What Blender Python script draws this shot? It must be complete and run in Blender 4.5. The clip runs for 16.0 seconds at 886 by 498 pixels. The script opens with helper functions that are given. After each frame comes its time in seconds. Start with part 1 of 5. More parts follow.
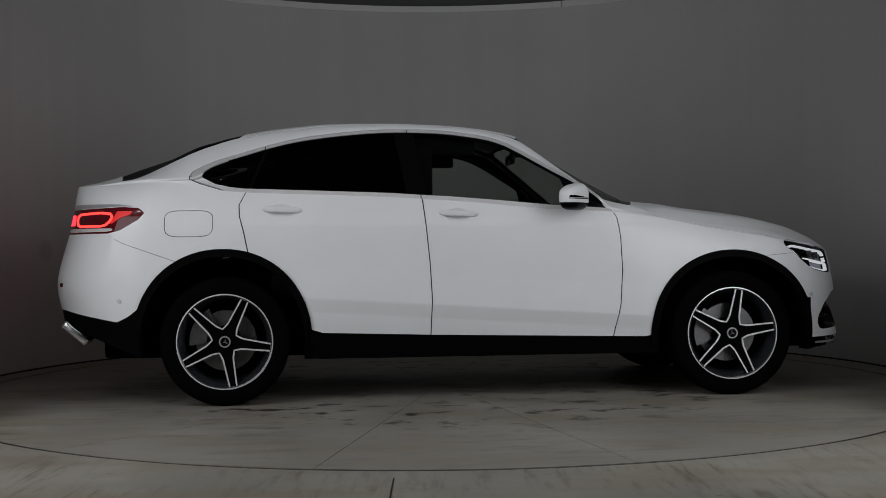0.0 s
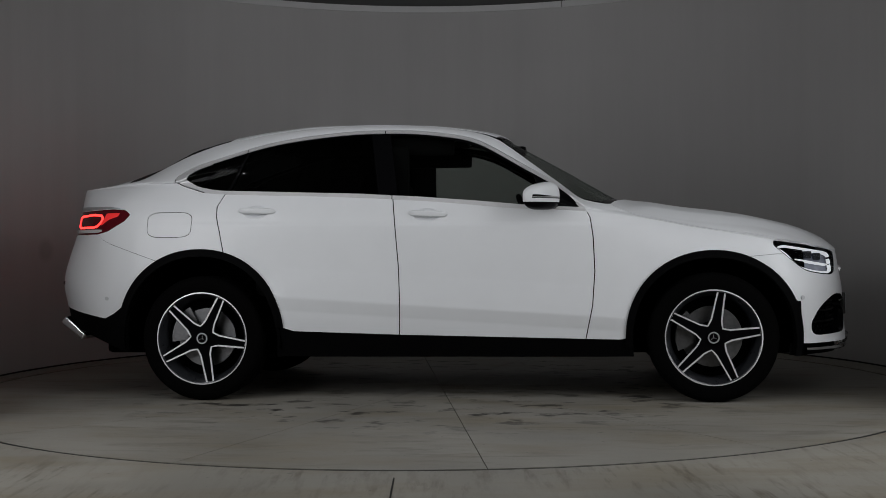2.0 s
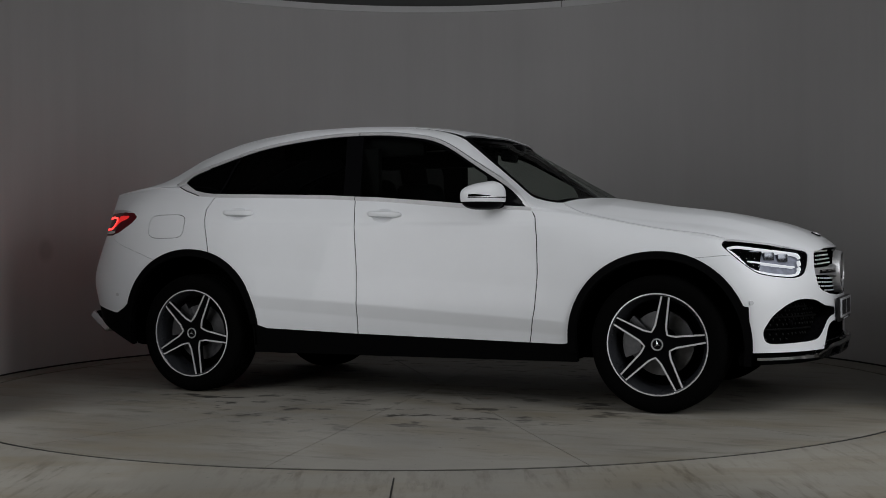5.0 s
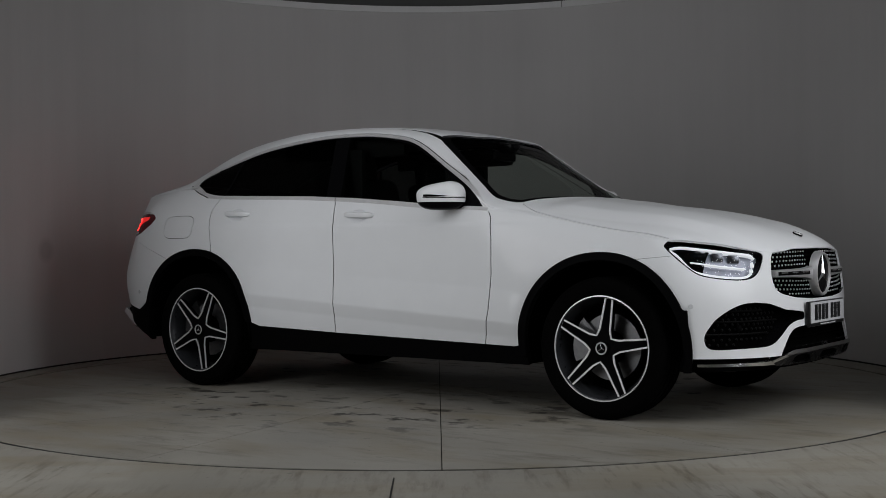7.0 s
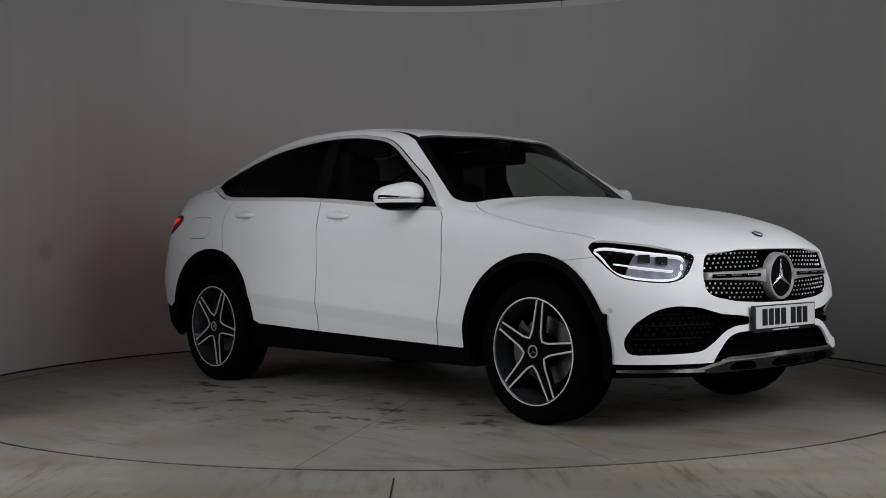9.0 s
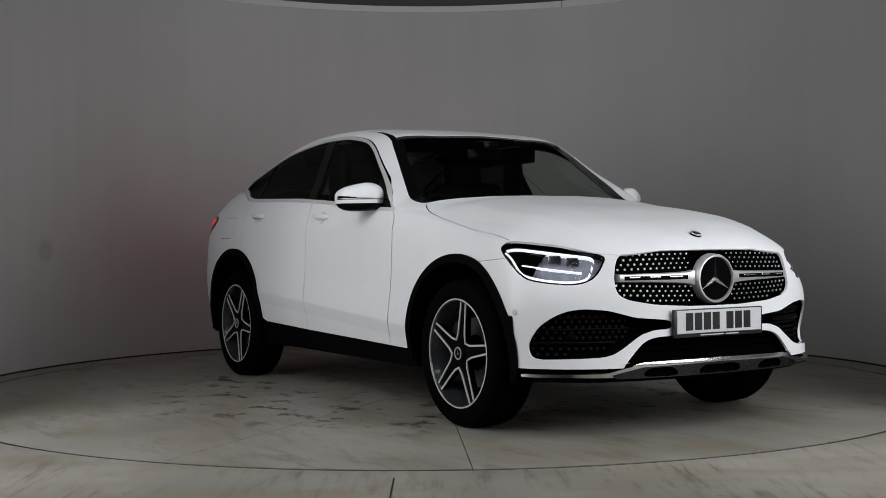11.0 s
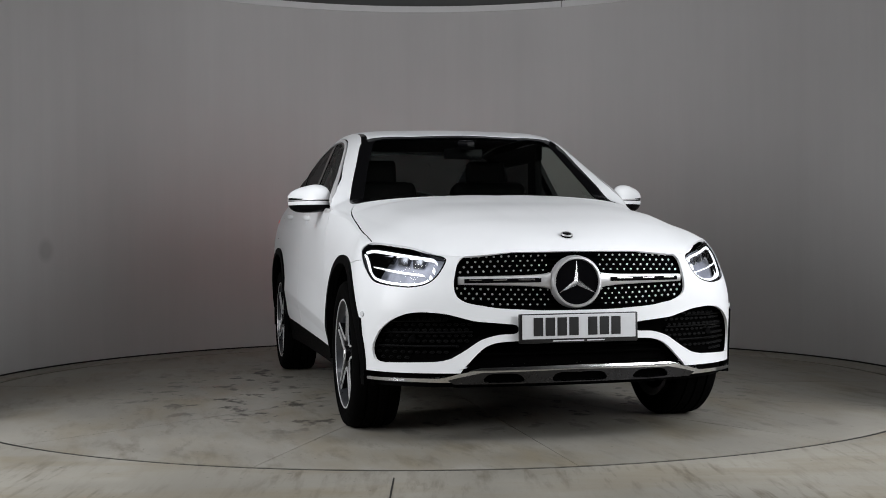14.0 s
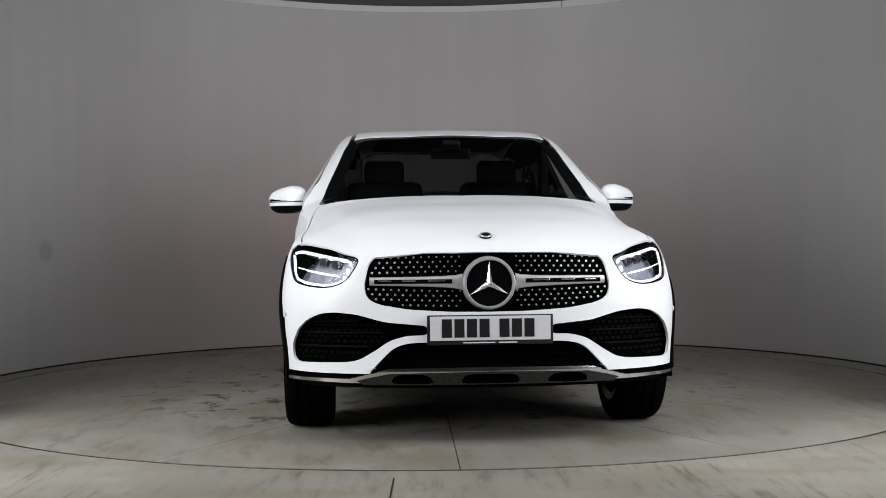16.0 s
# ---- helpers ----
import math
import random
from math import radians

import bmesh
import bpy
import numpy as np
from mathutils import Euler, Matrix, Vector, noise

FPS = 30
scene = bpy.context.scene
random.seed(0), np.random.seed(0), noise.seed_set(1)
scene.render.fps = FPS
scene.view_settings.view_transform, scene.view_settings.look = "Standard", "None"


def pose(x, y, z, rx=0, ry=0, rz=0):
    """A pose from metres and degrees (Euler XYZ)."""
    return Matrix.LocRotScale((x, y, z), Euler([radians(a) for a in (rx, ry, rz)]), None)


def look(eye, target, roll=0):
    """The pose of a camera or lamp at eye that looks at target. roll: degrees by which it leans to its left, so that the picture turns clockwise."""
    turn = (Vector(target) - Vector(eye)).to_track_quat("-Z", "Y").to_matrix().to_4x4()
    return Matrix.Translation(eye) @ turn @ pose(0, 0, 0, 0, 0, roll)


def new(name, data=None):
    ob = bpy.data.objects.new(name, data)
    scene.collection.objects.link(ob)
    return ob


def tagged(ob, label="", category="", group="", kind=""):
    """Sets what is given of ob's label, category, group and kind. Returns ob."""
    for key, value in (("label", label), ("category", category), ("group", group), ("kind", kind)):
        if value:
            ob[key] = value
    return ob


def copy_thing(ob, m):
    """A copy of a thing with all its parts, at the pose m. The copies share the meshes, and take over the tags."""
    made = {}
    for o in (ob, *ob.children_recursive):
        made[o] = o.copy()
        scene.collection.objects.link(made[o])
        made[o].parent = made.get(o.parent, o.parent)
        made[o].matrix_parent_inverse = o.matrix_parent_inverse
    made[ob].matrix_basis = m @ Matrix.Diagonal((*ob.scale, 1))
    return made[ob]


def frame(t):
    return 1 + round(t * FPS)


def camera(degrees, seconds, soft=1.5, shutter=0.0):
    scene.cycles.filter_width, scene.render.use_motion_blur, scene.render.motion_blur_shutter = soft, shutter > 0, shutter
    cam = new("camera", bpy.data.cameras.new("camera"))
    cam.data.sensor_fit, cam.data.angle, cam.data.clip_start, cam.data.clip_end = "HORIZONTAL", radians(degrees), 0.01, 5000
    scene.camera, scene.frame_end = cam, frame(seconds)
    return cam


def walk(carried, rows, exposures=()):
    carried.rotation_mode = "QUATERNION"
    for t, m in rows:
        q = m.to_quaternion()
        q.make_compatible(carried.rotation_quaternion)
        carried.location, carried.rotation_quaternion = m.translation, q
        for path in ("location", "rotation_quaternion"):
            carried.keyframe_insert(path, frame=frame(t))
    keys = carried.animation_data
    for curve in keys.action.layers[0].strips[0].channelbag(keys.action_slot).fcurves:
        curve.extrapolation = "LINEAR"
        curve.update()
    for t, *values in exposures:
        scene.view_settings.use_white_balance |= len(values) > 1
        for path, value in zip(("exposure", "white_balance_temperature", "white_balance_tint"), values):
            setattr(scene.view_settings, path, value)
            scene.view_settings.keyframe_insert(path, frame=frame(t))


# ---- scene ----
cam = camera(40.42, 16.0, soft=0.9)
EYE = (0.0, -7.59, 0.8766)
PAN, TILT, ROLL = 0.0038, 0.0034, -0.57
AIM = (EYE[0] + math.sin(PAN) * 5, EYE[1] + math.cos(PAN) * 5, EYE[2] - math.tan(TILT) * 5)
CAM_POSE = look(EYE, AIM, ROLL)
walk(cam, [(0.0, CAM_POSE), (16.0, CAM_POSE)],
     exposures=[(0.0, -0.85), (4.0, -0.75), (7.0, -0.70), (9.0, -0.50), (12.5, 0.16), (14.5, 0.35), (16.0, 0.46)])

# ---- light ----
world = bpy.data.worlds.new("world")
scene.world = world
world.use_nodes = True
world.node_tree.nodes["Background"].inputs[0].default_value = (0.5, 0.5, 0.52, 1)
world.node_tree.nodes["Background"].inputs[1].default_value = 0.004


def area(name, eye, target, sx, sy, power, colour=(0.962, 0.975, 1.0)):
    d = bpy.data.lights.new(name, "AREA")
    d.shape, d.size, d.size_y, d.energy, d.color = "RECTANGLE", sx, sy, power, colour
    ob = new(name, d)
    ob.matrix_world = look(eye, target)
    return ob


# tall softboxes beside the bay's mouth, small spots overhead
for sx in (-1, 1):
    area("softbox", (sx * 3.15, -3.6, 2.1), (0, 0.3, 0.9), 1.9, 2.8, 98)
# long unseen bank high ahead of the camera, added to fill the walls
area("fill_bank", (0, -5.0, 3.5), (0, 0.9, 0.9), 6.0, 0.7, 38)
for k in range(6):
    area("ceiling_lamp", (-2.5 + 1.0 * k, -3.1, 3.66), (-1.6 + 0.65 * k, -0.9, 0), 0.05, 0.05, 2.5)

# ---- materials ----


def nodes_of(name):
    m = bpy.data.materials.new(name)
    m.use_nodes = True
    return m, m.node_tree.nodes, m.node_tree.links, m.node_tree.nodes["Principled BSDF"]


def noisy(nt, ln, scale, detail=4.0, stretch=(1, 1, 1), rough=0.55):
    tc = nt.new("ShaderNodeTexCoord")
    mp = nt.new("ShaderNodeMapping")
    mp.inputs["Scale"].default_value = stretch
    no = nt.new("ShaderNodeTexNoise")
    no.inputs["Scale"].default_value, no.inputs["Detail"].default_value = scale, detail
    no.inputs["Roughness"].default_value = rough
    ln.new(tc.outputs["Object"], mp.inputs["Vector"])
    ln.new(mp.outputs["Vector"], no.inputs["Vector"])
    return no


def ramp(nt, ln, src, stops):
    r = nt.new("ShaderNodeValToRGB")
    els = r.color_ramp.elements
    while len(els) < len(stops):
        els.new(0.5)
    for e, (p, c) in zip(els, stops):
        e.position, e.color = p, (*c, 1) if len(c) == 3 else c
    ln.new(src, r.inputs["Fac"])
    return r


def mix(nt, ln, fac, a, b, mode="MIX"):
    m = nt.new("ShaderNodeMix")
    m.data_type, m.blend_type = "RGBA", mode
    for sock, v in ((m.inputs[0], fac), (m.inputs[6], a), (m.inputs[7], b)):
        if isinstance(v, (int, float)):
            sock.default_value = v
        elif isinstance(v, tuple):
            sock.default_value = (*v, 1)
        else:
            ln.new(v, sock)
    return m.outputs[2]


def bump(nt, ln, src, bsdf, strength, dist=0.002):
    b = nt.new("ShaderNodeBump")
    b.inputs["Strength"].default_value, b.inputs["Distance"].default_value = strength, dist
    ln.new(src, b.inputs["Height"])
    ln.new(b.outputs["Normal"], bsdf.inputs["Normal"])


def plain(name, colour, rough, metal=0.0, coat=0.0, var=0.12, scale=30.0, rel=0.0, spec=0.5):
    """A surface with slight mottling in colour and roughness, and relief where asked for."""
    m, nt, ln, b = nodes_of(name)
    no = noisy(nt, ln, scale)
    lo, hi = tuple(c * (1 - var) for c in colour), tuple(min(1, c * (1 + var)) for c in colour)
    r = ramp(nt, ln, no.outputs["Fac"], [(0.3, lo), (0.7, hi)])
    ln.new(r.outputs["Color"], b.inputs["Base Color"])
    rr = ramp(nt, ln, no.outputs["Fac"], [(0.25, (rough * 0.85,) * 3), (0.75, (min(1, rough * 1.15),) * 3)])
    ln.new(rr.outputs["Color"], b.inputs["Roughness"])
    b.inputs["Metallic"].default_value = metal
    b.inputs["Coat Weight"].default_value = coat
    b.inputs["Coat Roughness"].default_value = 0.03
    b.inputs["Specular IOR Level"].default_value = spec
    if rel:
        bump(nt, ln, no.outputs["Fac"], b, rel)
    return m


def glow(name, colour, strength, base=(0.5, 0.5, 0.5)):
    m, nt, ln, b = nodes_of(name)
    b.inputs["Base Color"].default_value = (*base, 1)
    b.inputs["Emission Color"].default_value = (*colour, 1)
    b.inputs["Emission Strength"].default_value = strength
    return m


def pane(name, tint, rough=0.02):
    """Thin tinted glass: light passes straight through, with a mirror gloss on top."""
    m, nt, ln, b = nodes_of(name)
    nt.remove(b)
    tr, gl, mx, lw, po, ml = (nt.new("ShaderNode" + k) for k in ("BsdfTransparent", "BsdfGlossy", "MixShader", "LayerWeight", "Math", "Math"))
    tr.inputs["Color"].default_value = (*tint, 1)
    gl.inputs["Roughness"].default_value = rough
    lw.inputs["Blend"].default_value = 0.5
    po.operation, po.inputs[1].default_value = "POWER", 5.0
    ml.operation, ml.inputs[1].default_value, ml.inputs[2].default_value = "MULTIPLY_ADD", 0.25, 0.006
    ln.new(lw.outputs["Facing"], po.inputs[0])
    ln.new(po.outputs[0], ml.inputs[0])
    ln.new(ml.outputs[0], mx.inputs[0])
    ln.new(tr.outputs[0], mx.inputs[1])
    ln.new(gl.outputs[0], mx.inputs[2])
    ln.new(mx.outputs[0], nt["Material Output"].inputs["Surface"])
    return m


PAINT = plain("white_car_paint", (0.765, 0.78, 0.80), 0.45, coat=0.22, var=0.012, scale=6, spec=0.25)
PLASTIC = plain("black_textured_plastic", (0.0016, 0.0016, 0.0018), 0.6, var=0.25, scale=300, rel=0.15, spec=0.03)
GLOSSBLACK = plain("gloss_black_trim", (0.003, 0.003, 0.0035), 0.1, var=0.1, spec=0.04)
VOID = plain("black_lining_and_gap_shade", (0.0015, 0.0015, 0.0015), 0.9, var=0.2, scale=80, spec=0.0)
SKID = plain("shade_toned_skid_metal", (0.065, 0.065, 0.07), 0.28, metal=1.0, var=0.02)
PIN = plain("bright_grille_pin", (0.78, 0.78, 0.79), 0.3, metal=0.85, var=0.02)
SATIN = plain("satin_window_trim", (0.66, 0.66, 0.67), 0.4, metal=0.35, var=0.04)
CHROME = plain("satin_chrome", (0.72, 0.72, 0.73), 0.2, metal=1.0, var=0.04)
SILVER = plain("silver_painted_trim", (0.50, 0.50, 0.51), 0.36, metal=0.55, var=0.05)
RUBBER = plain("tyre_rubber", (0.0018, 0.0018, 0.0018), 0.85, var=0.3, scale=60, rel=0.2, spec=0.025)
ALLOY_DARK = plain("dark_grey_wheel_paint", (0.035, 0.037, 0.042), 0.3, metal=0.4, coat=0.5, var=0.1)
ALLOY_CUT = plain("diamond_cut_alloy", (0.78, 0.78, 0.79), 0.38, metal=0.5, var=0.04, scale=20)
STUD = plain("dull_black_mesh", (0.0028, 0.0028, 0.003), 0.5, var=0.15, spec=0.1)
STEEL = plain("brake_steel", (0.17, 0.17, 0.175), 0.4, metal=1.0, var=0.15, scale=40)
CLOTH = plain("black_leather", (0.0025, 0.0025, 0.0027), 0.65, var=0.2, scale=120, rel=0.1, spec=0.08)
LAMP_INNER = plain("lamp_housing_grey", (0.25, 0.26, 0.31), 0.35, metal=0.25, var=0.2)
LENS = plain("projector_lens", (0.15, 0.155, 0.17), 0.22, metal=0.9, var=0.1)
RED_DARK = plain("dark_red_lamp_plastic", (0.09, 0.004, 0.008), 0.15, coat=0.15, var=0.1, spec=0.2)
PALE_LENS = plain("pale_lamp_plastic", (0.62, 0.60, 0.60), 0.25, coat=0.5, var=0.05)
PLATE_WHITE = plain("plate_white", (0.56, 0.57, 0.59), 0.4, var=0.03)
PLATE_INK = plain("plate_black", (0.006, 0.006, 0.007), 0.4)
DRL = glow("daytime_light", (0.92, 0.95, 1.0), 0.9)
TAIL_ON = glow("red_tail_light", (1.0, 0.035, 0.03), 5.5, (0.3, 0.01, 0.01))
TAIL_REAR = glow("red_tail_light_rear", (1.0, 0.03, 0.05), 4.5, (0.3, 0.01, 0.01))
TAIL_SOFT = glow("red_tail_light_soft", (1.0, 0.03, 0.03), 0.8, (0.25, 0.01, 0.01))
GLASS_CLEAR = pane("clear_tinted_glass", (0.60, 0.635, 0.61))
GLASS_DARK = pane("privacy_glass", (0.04, 0.042, 0.042))
GLASS_REAR = pane("tinted_rear_glass", (0.09, 0.094, 0.094))
GLASS_LAMP = pane("lamp_cover_glass", (0.93, 0.94, 0.95))


def wall_material():
    m, nt, ln, b = nodes_of("grey_cyclorama_paint")
    big = noisy(nt, ln, 0.8, 3.0)
    streak = noisy(nt, ln, 5.0, 6.0, (1, 1, 0.05), 0.65)
    fine = noisy(nt, ln, 60, 4.0)
    c = mix(nt, ln, big.outputs["Fac"], (0.455, 0.445, 0.441), (0.545, 0.534, 0.530))
    s = ramp(nt, ln, streak.outputs["Fac"], [(0.3, (0.94, 0.94, 0.94)), (0.7, (1.0, 1.0, 1.0))])
    c = mix(nt, ln, 1.0, c, s.outputs["Color"], "MULTIPLY")
    # a round dark smudge on the wall
    tc, far = nt.new("ShaderNodeTexCoord"), nt.new("ShaderNodeVectorMath")
    far.operation = "DISTANCE"
    ln.new(tc.outputs["Object"], far.inputs[0])
    far.inputs[1].default_value = (-2.89, 1.28, 0.865)
    s = ramp(nt, ln, far.outputs["Value"], [(0.05, (0.80, 0.79, 0.79)), (0.105, (1, 1, 1))])
    c = mix(nt, ln, 1.0, c, s.outputs["Color"], "MULTIPLY")
    ln.new(c, b.inputs["Base Color"])
    b.inputs["Roughness"].default_value = 0.55
    b.inputs["Specular IOR Level"].default_value = 0.3
    bump(nt, ln, fine.outputs["Fac"], b, 0.08)
    return m


def concrete(name, tone, streaks, drag_scale, drag_dark, spotted=False):
    """Beige-grey power-floated concrete: soft clouds, tan stains, faint drag marks, sparse dark specks and pores."""
    m, nt, ln, b = nodes_of(name)
    cloud = noisy(nt, ln, 0.9, 7.0, rough=0.6)
    tan = noisy(nt, ln, 1.3, 6.0, (0.8, 1.9, 1), 0.62)
    drag = noisy(nt, ln, drag_scale, 8.0, streaks, 0.68)
    patch = noisy(nt, ln, 1.1, 3.0, (1.0, 1.3, 1))
    mark = noisy(nt, ln, 11.0, 5.0, (1.0, 2.4, 1), 0.6)
    fleck = noisy(nt, ln, 30.0, 3.0, (1, 1.6, 1), 0.5)
    pore = noisy(nt, ln, 110, 3.0)
    r = ramp(nt, ln, cloud.outputs["Fac"], [(0.30, tuple(t * 0.74 for t in tone)), (0.52, tone), (0.72, tuple(t * 1.22 for t in tone))])
    c = r.outputs["Color"]
    r = ramp(nt, ln, tan.outputs["Fac"], [(0.46, (0, 0, 0)), (0.68, (0.85, 0.85, 0.85))])
    c = mix(nt, ln, r.outputs["Color"], c, (tone[0] * 0.80, tone[1] * 0.73, tone[2] * 0.60))
    # drag marks lie in patches, not everywhere
    r = ramp(nt, ln, drag.outputs["Fac"], [(0.50, (0, 0, 0)), (0.66, (drag_dark,) * 3)])
    where = ramp(nt, ln, patch.outputs["Fac"], [(0.42, (0.15, 0.15, 0.15)), (0.60, (1, 1, 1))])
    f = mix(nt, ln, 1.0, r.outputs["Color"], where.outputs["Color"], "MULTIPLY")
    c = mix(nt, ln, f, c, (tone[0] * 0.36, tone[1] * 0.32, tone[2] * 0.25))
    r = ramp(nt, ln, mark.outputs["Fac"], [(0.665, (0, 0, 0)), (0.71, (0.8, 0.8, 0.8))])
    f = mix(nt, ln, 1.0, r.outputs["Color"], where.outputs["Color"], "MULTIPLY")
    c = mix(nt, ln, f, c, (0.035, 0.031, 0.025))
    r = ramp(nt, ln, fleck.outputs["Fac"], [(0.70, (0, 0, 0)), (0.74, (0.7, 0.7, 0.7))])
    c = mix(nt, ln, r.outputs["Color"], c, (0.04, 0.036, 0.03))
    if spotted:
        # oily blots where cars stand, in a ring round the middle
        blot = noisy(nt, ln, 4.6, 8.0, (1, 1.4, 1), 0.62)
        tc, dist = nt.new("ShaderNodeTexCoord"), nt.new("ShaderNodeVectorMath")
        dist.operation = "LENGTH"
        ln.new(tc.outputs["Object"], dist.inputs[0])
        unit = nt.new("ShaderNodeMath")
        unit.operation, unit.inputs[1].default_value = "DIVIDE", 3.0
        ln.new(dist.outputs["Value"], unit.inputs[0])
        zone = ramp(nt, ln, unit.outputs[0], [(0.12, (0.3, 0.3, 0.3)), (0.5, (1, 1, 1)), (0.74, (0, 0, 0))])
        spots = ramp(nt, ln, blot.outputs["Fac"], [(0.558, (0, 0, 0)), (0.615, (0.92, 0.92, 0.92))])
        f = mix(nt, ln, 1.0, zone.outputs["Color"], spots.outputs["Color"], "MULTIPLY")
        c = mix(nt, ln, f, c, (0.014, 0.012, 0.010))
    r = ramp(nt, ln, pore.outputs["Fac"], [(0.28, (0.78, 0.78, 0.78)), (0.42, (1, 1, 1))])
    c = mix(nt, ln, 0.6, c, r.outputs["Color"], "MULTIPLY")
    ln.new(c, b.inputs["Base Color"])
    rr = ramp(nt, ln, cloud.outputs["Fac"], [(0.3, (0.42, 0.42, 0.42)), (0.7, (0.62, 0.62, 0.62))])
    ln.new(rr.outputs["Color"], b.inputs["Roughness"])
    b.inputs["Specular IOR Level"].default_value = 0.35
    bump(nt, ln, pore.outputs["Fac"], b, 0.1)
    return m


WALL = wall_material()
TABLE = concrete("turntable_concrete", (0.268, 0.256, 0.226), (0.6, 2.2, 1), 4.0, 0.62, True)
FLOOR = concrete("floor_concrete", (0.288, 0.274, 0.238), (3.2, 0.35, 1), 6.0, 0.9)
SEAM = plain("dark_joint", (0.012, 0.011, 0.010), 0.8)
LIP = plain("pale_wall_capping", (0.62, 0.62, 0.62), 0.5, var=0.05, scale=4)
CEIL = plain("dark_grey_ceiling", (0.16, 0.155, 0.15), 0.8, var=0.1, scale=3)
OUTER = plain("grey_studio_wall", (0.09, 0.09, 0.09), 0.7, var=0.1, scale=3)

# ---- mesh tools ----


def mesh_ob(name, verts, faces, mat, parent=None, label="", normals=None, smooth=True):
    me = bpy.data.meshes.new(name)
    me.from_pydata([tuple(v) for v in verts], [], [tuple(f) for f in faces])
    if smooth:
        me.polygons.foreach_set("use_smooth", [True] * len(me.polygons))
    me.materials.append(mat)
    me.update()
    if normals is not None:
        me.normals_split_custom_set_from_vertices([tuple(n) for n in normals])
    ob = new(name, me)
    if parent:
        ob.parent = parent
    if label:
        tagged(ob, label)
    return ob


def part(name, bm, mat, parent, label="", smooth=False):
    me = bpy.data.meshes.new(name)
    bmesh.ops.recalc_face_normals(bm, faces=bm.faces)
    bm.to_mesh(me)
    bm.free()
    if smooth:
        me.polygons.foreach_set("use_smooth", [True] * len(me.polygons))
        me.set_sharp_from_angle(angle=radians(38))
    me.materials.append(mat)
    ob = new(name, me)
    if parent:
        ob.parent = parent
    if label:
        tagged(ob, label)
    return ob


def box(bm, cx, cy, cz, sx, sy, sz, bevel=0.0, rot=None, seg=2):
    m = Matrix.Translation((cx, cy, cz)) @ (rot or Matrix.Identity(4)) @ Matrix.Diagonal((sx, sy, sz, 1))
    g = bmesh.ops.create_cube(bm, size=1, matrix=m)["verts"]
    if bevel:
        es = list({e for v in g for e in v.link_edges})
        bmesh.ops.bevel(bm, geom=es, offset=bevel, segments=seg, affect="EDGES", profile=0.6)
    return bm


def lathe(bm, prof, n=48, axis="y", centre=(0, 0, 0)):
    """Turn a profile of (radius, height) round the axis."""
    rings = []
    for r, h in prof:
        ring = []
        for k in range(n):
            a = 2 * math.pi * k / n
            c, s = r * math.cos(a), r * math.sin(a)
            p = {"y": (c, h, s), "x": (h, c, s), "z": (c, s, h)}[axis]
            ring.append(bm.verts.new(Vector(p) + Vector(centre)))
        rings.append(ring)
    for a, b in zip(rings, rings[1:]):
        for k in range(n):
            bm.faces.new((a[k], a[(k + 1) % n], b[(k + 1) % n], b[k]))
    return rings


def prism(bm, pts, h0, h1, place):
    """A prism over a polygon; place maps (u, v, h) into space."""
    lo = [bm.verts.new(place(u, v, h0)) for u, v in pts]
    hi = [bm.verts.new(place(u, v, h1)) for u, v in pts]
    bm.faces.new(lo[::-1])
    bm.faces.new(hi)
    for k in range(len(pts)):
        j = (k + 1) % len(pts)
        bm.faces.new((lo[k], lo[j], hi[j], hi[k]))


def tube(bm, path, r, n=8, flat=1.0):
    """A round bar along a path of points."""
    rings = []
    path = [Vector(p) for p in path]
    for i, p in enumerate(path):
        d = (path[min(i + 1, len(path) - 1)] - path[max(i - 1, 0)]).normalized()
        side = d.cross(Vector((0, 0, 1)))
        side = side.normalized() if side.length > 1e-4 else Vector((1, 0, 0))
        up = side.cross(d)
        rings.append([bm.verts.new(p + r * (math.cos(2 * math.pi * k / n) * side * flat + math.sin(2 * math.pi * k / n) * up)) for k in range(n)])
    for a, b in zip(rings, rings[1:]):
        for k in range(n):
            bm.faces.new((a[k], a[(k + 1) % n], b[(k + 1) % n], b[k]))
    bm.faces.new(rings[0][::-1])
    bm.faces.new(rings[-1])


def spline(t, x, knots_y):
    """Natural cubic spline through (t, y), y of any shape, at x."""
    t, y, x = np.asarray(t, float), np.asarray(knots_y, float), np.asarray(x, float)
    n, h = len(t), np.diff(t)
    A = np.zeros((n, n))
    A[0, 0] = A[-1, -1] = 1
    for i in range(1, n - 1):
        A[i, i - 1], A[i, i], A[i, i + 1] = h[i - 1], 2 * (h[i - 1] + h[i]), h[i]
    sl = np.diff(y, axis=0) / h.reshape(-1, *[1] * (y.ndim - 1))
    rhs = np.zeros_like(y)
    rhs[1:-1] = 6 * (sl[1:] - sl[:-1])
    m = np.linalg.solve(A, rhs.reshape(n, -1)).reshape(y.shape)
    i = np.clip(np.searchsorted(t, x) - 1, 0, n - 2)
    sh = (-1,) + (1,) * (y.ndim - 1)
    hh, a, b = h[i].reshape(sh), (t[i + 1] - x).reshape(sh), (x - t[i]).reshape(sh)
    return m[i] * a**3 / (6 * hh) + m[i + 1] * b**3 / (6 * hh) + (y[i] / hh - m[i] * hh / 6) * a + (y[i + 1] / hh - m[i + 1] * hh / 6) * b


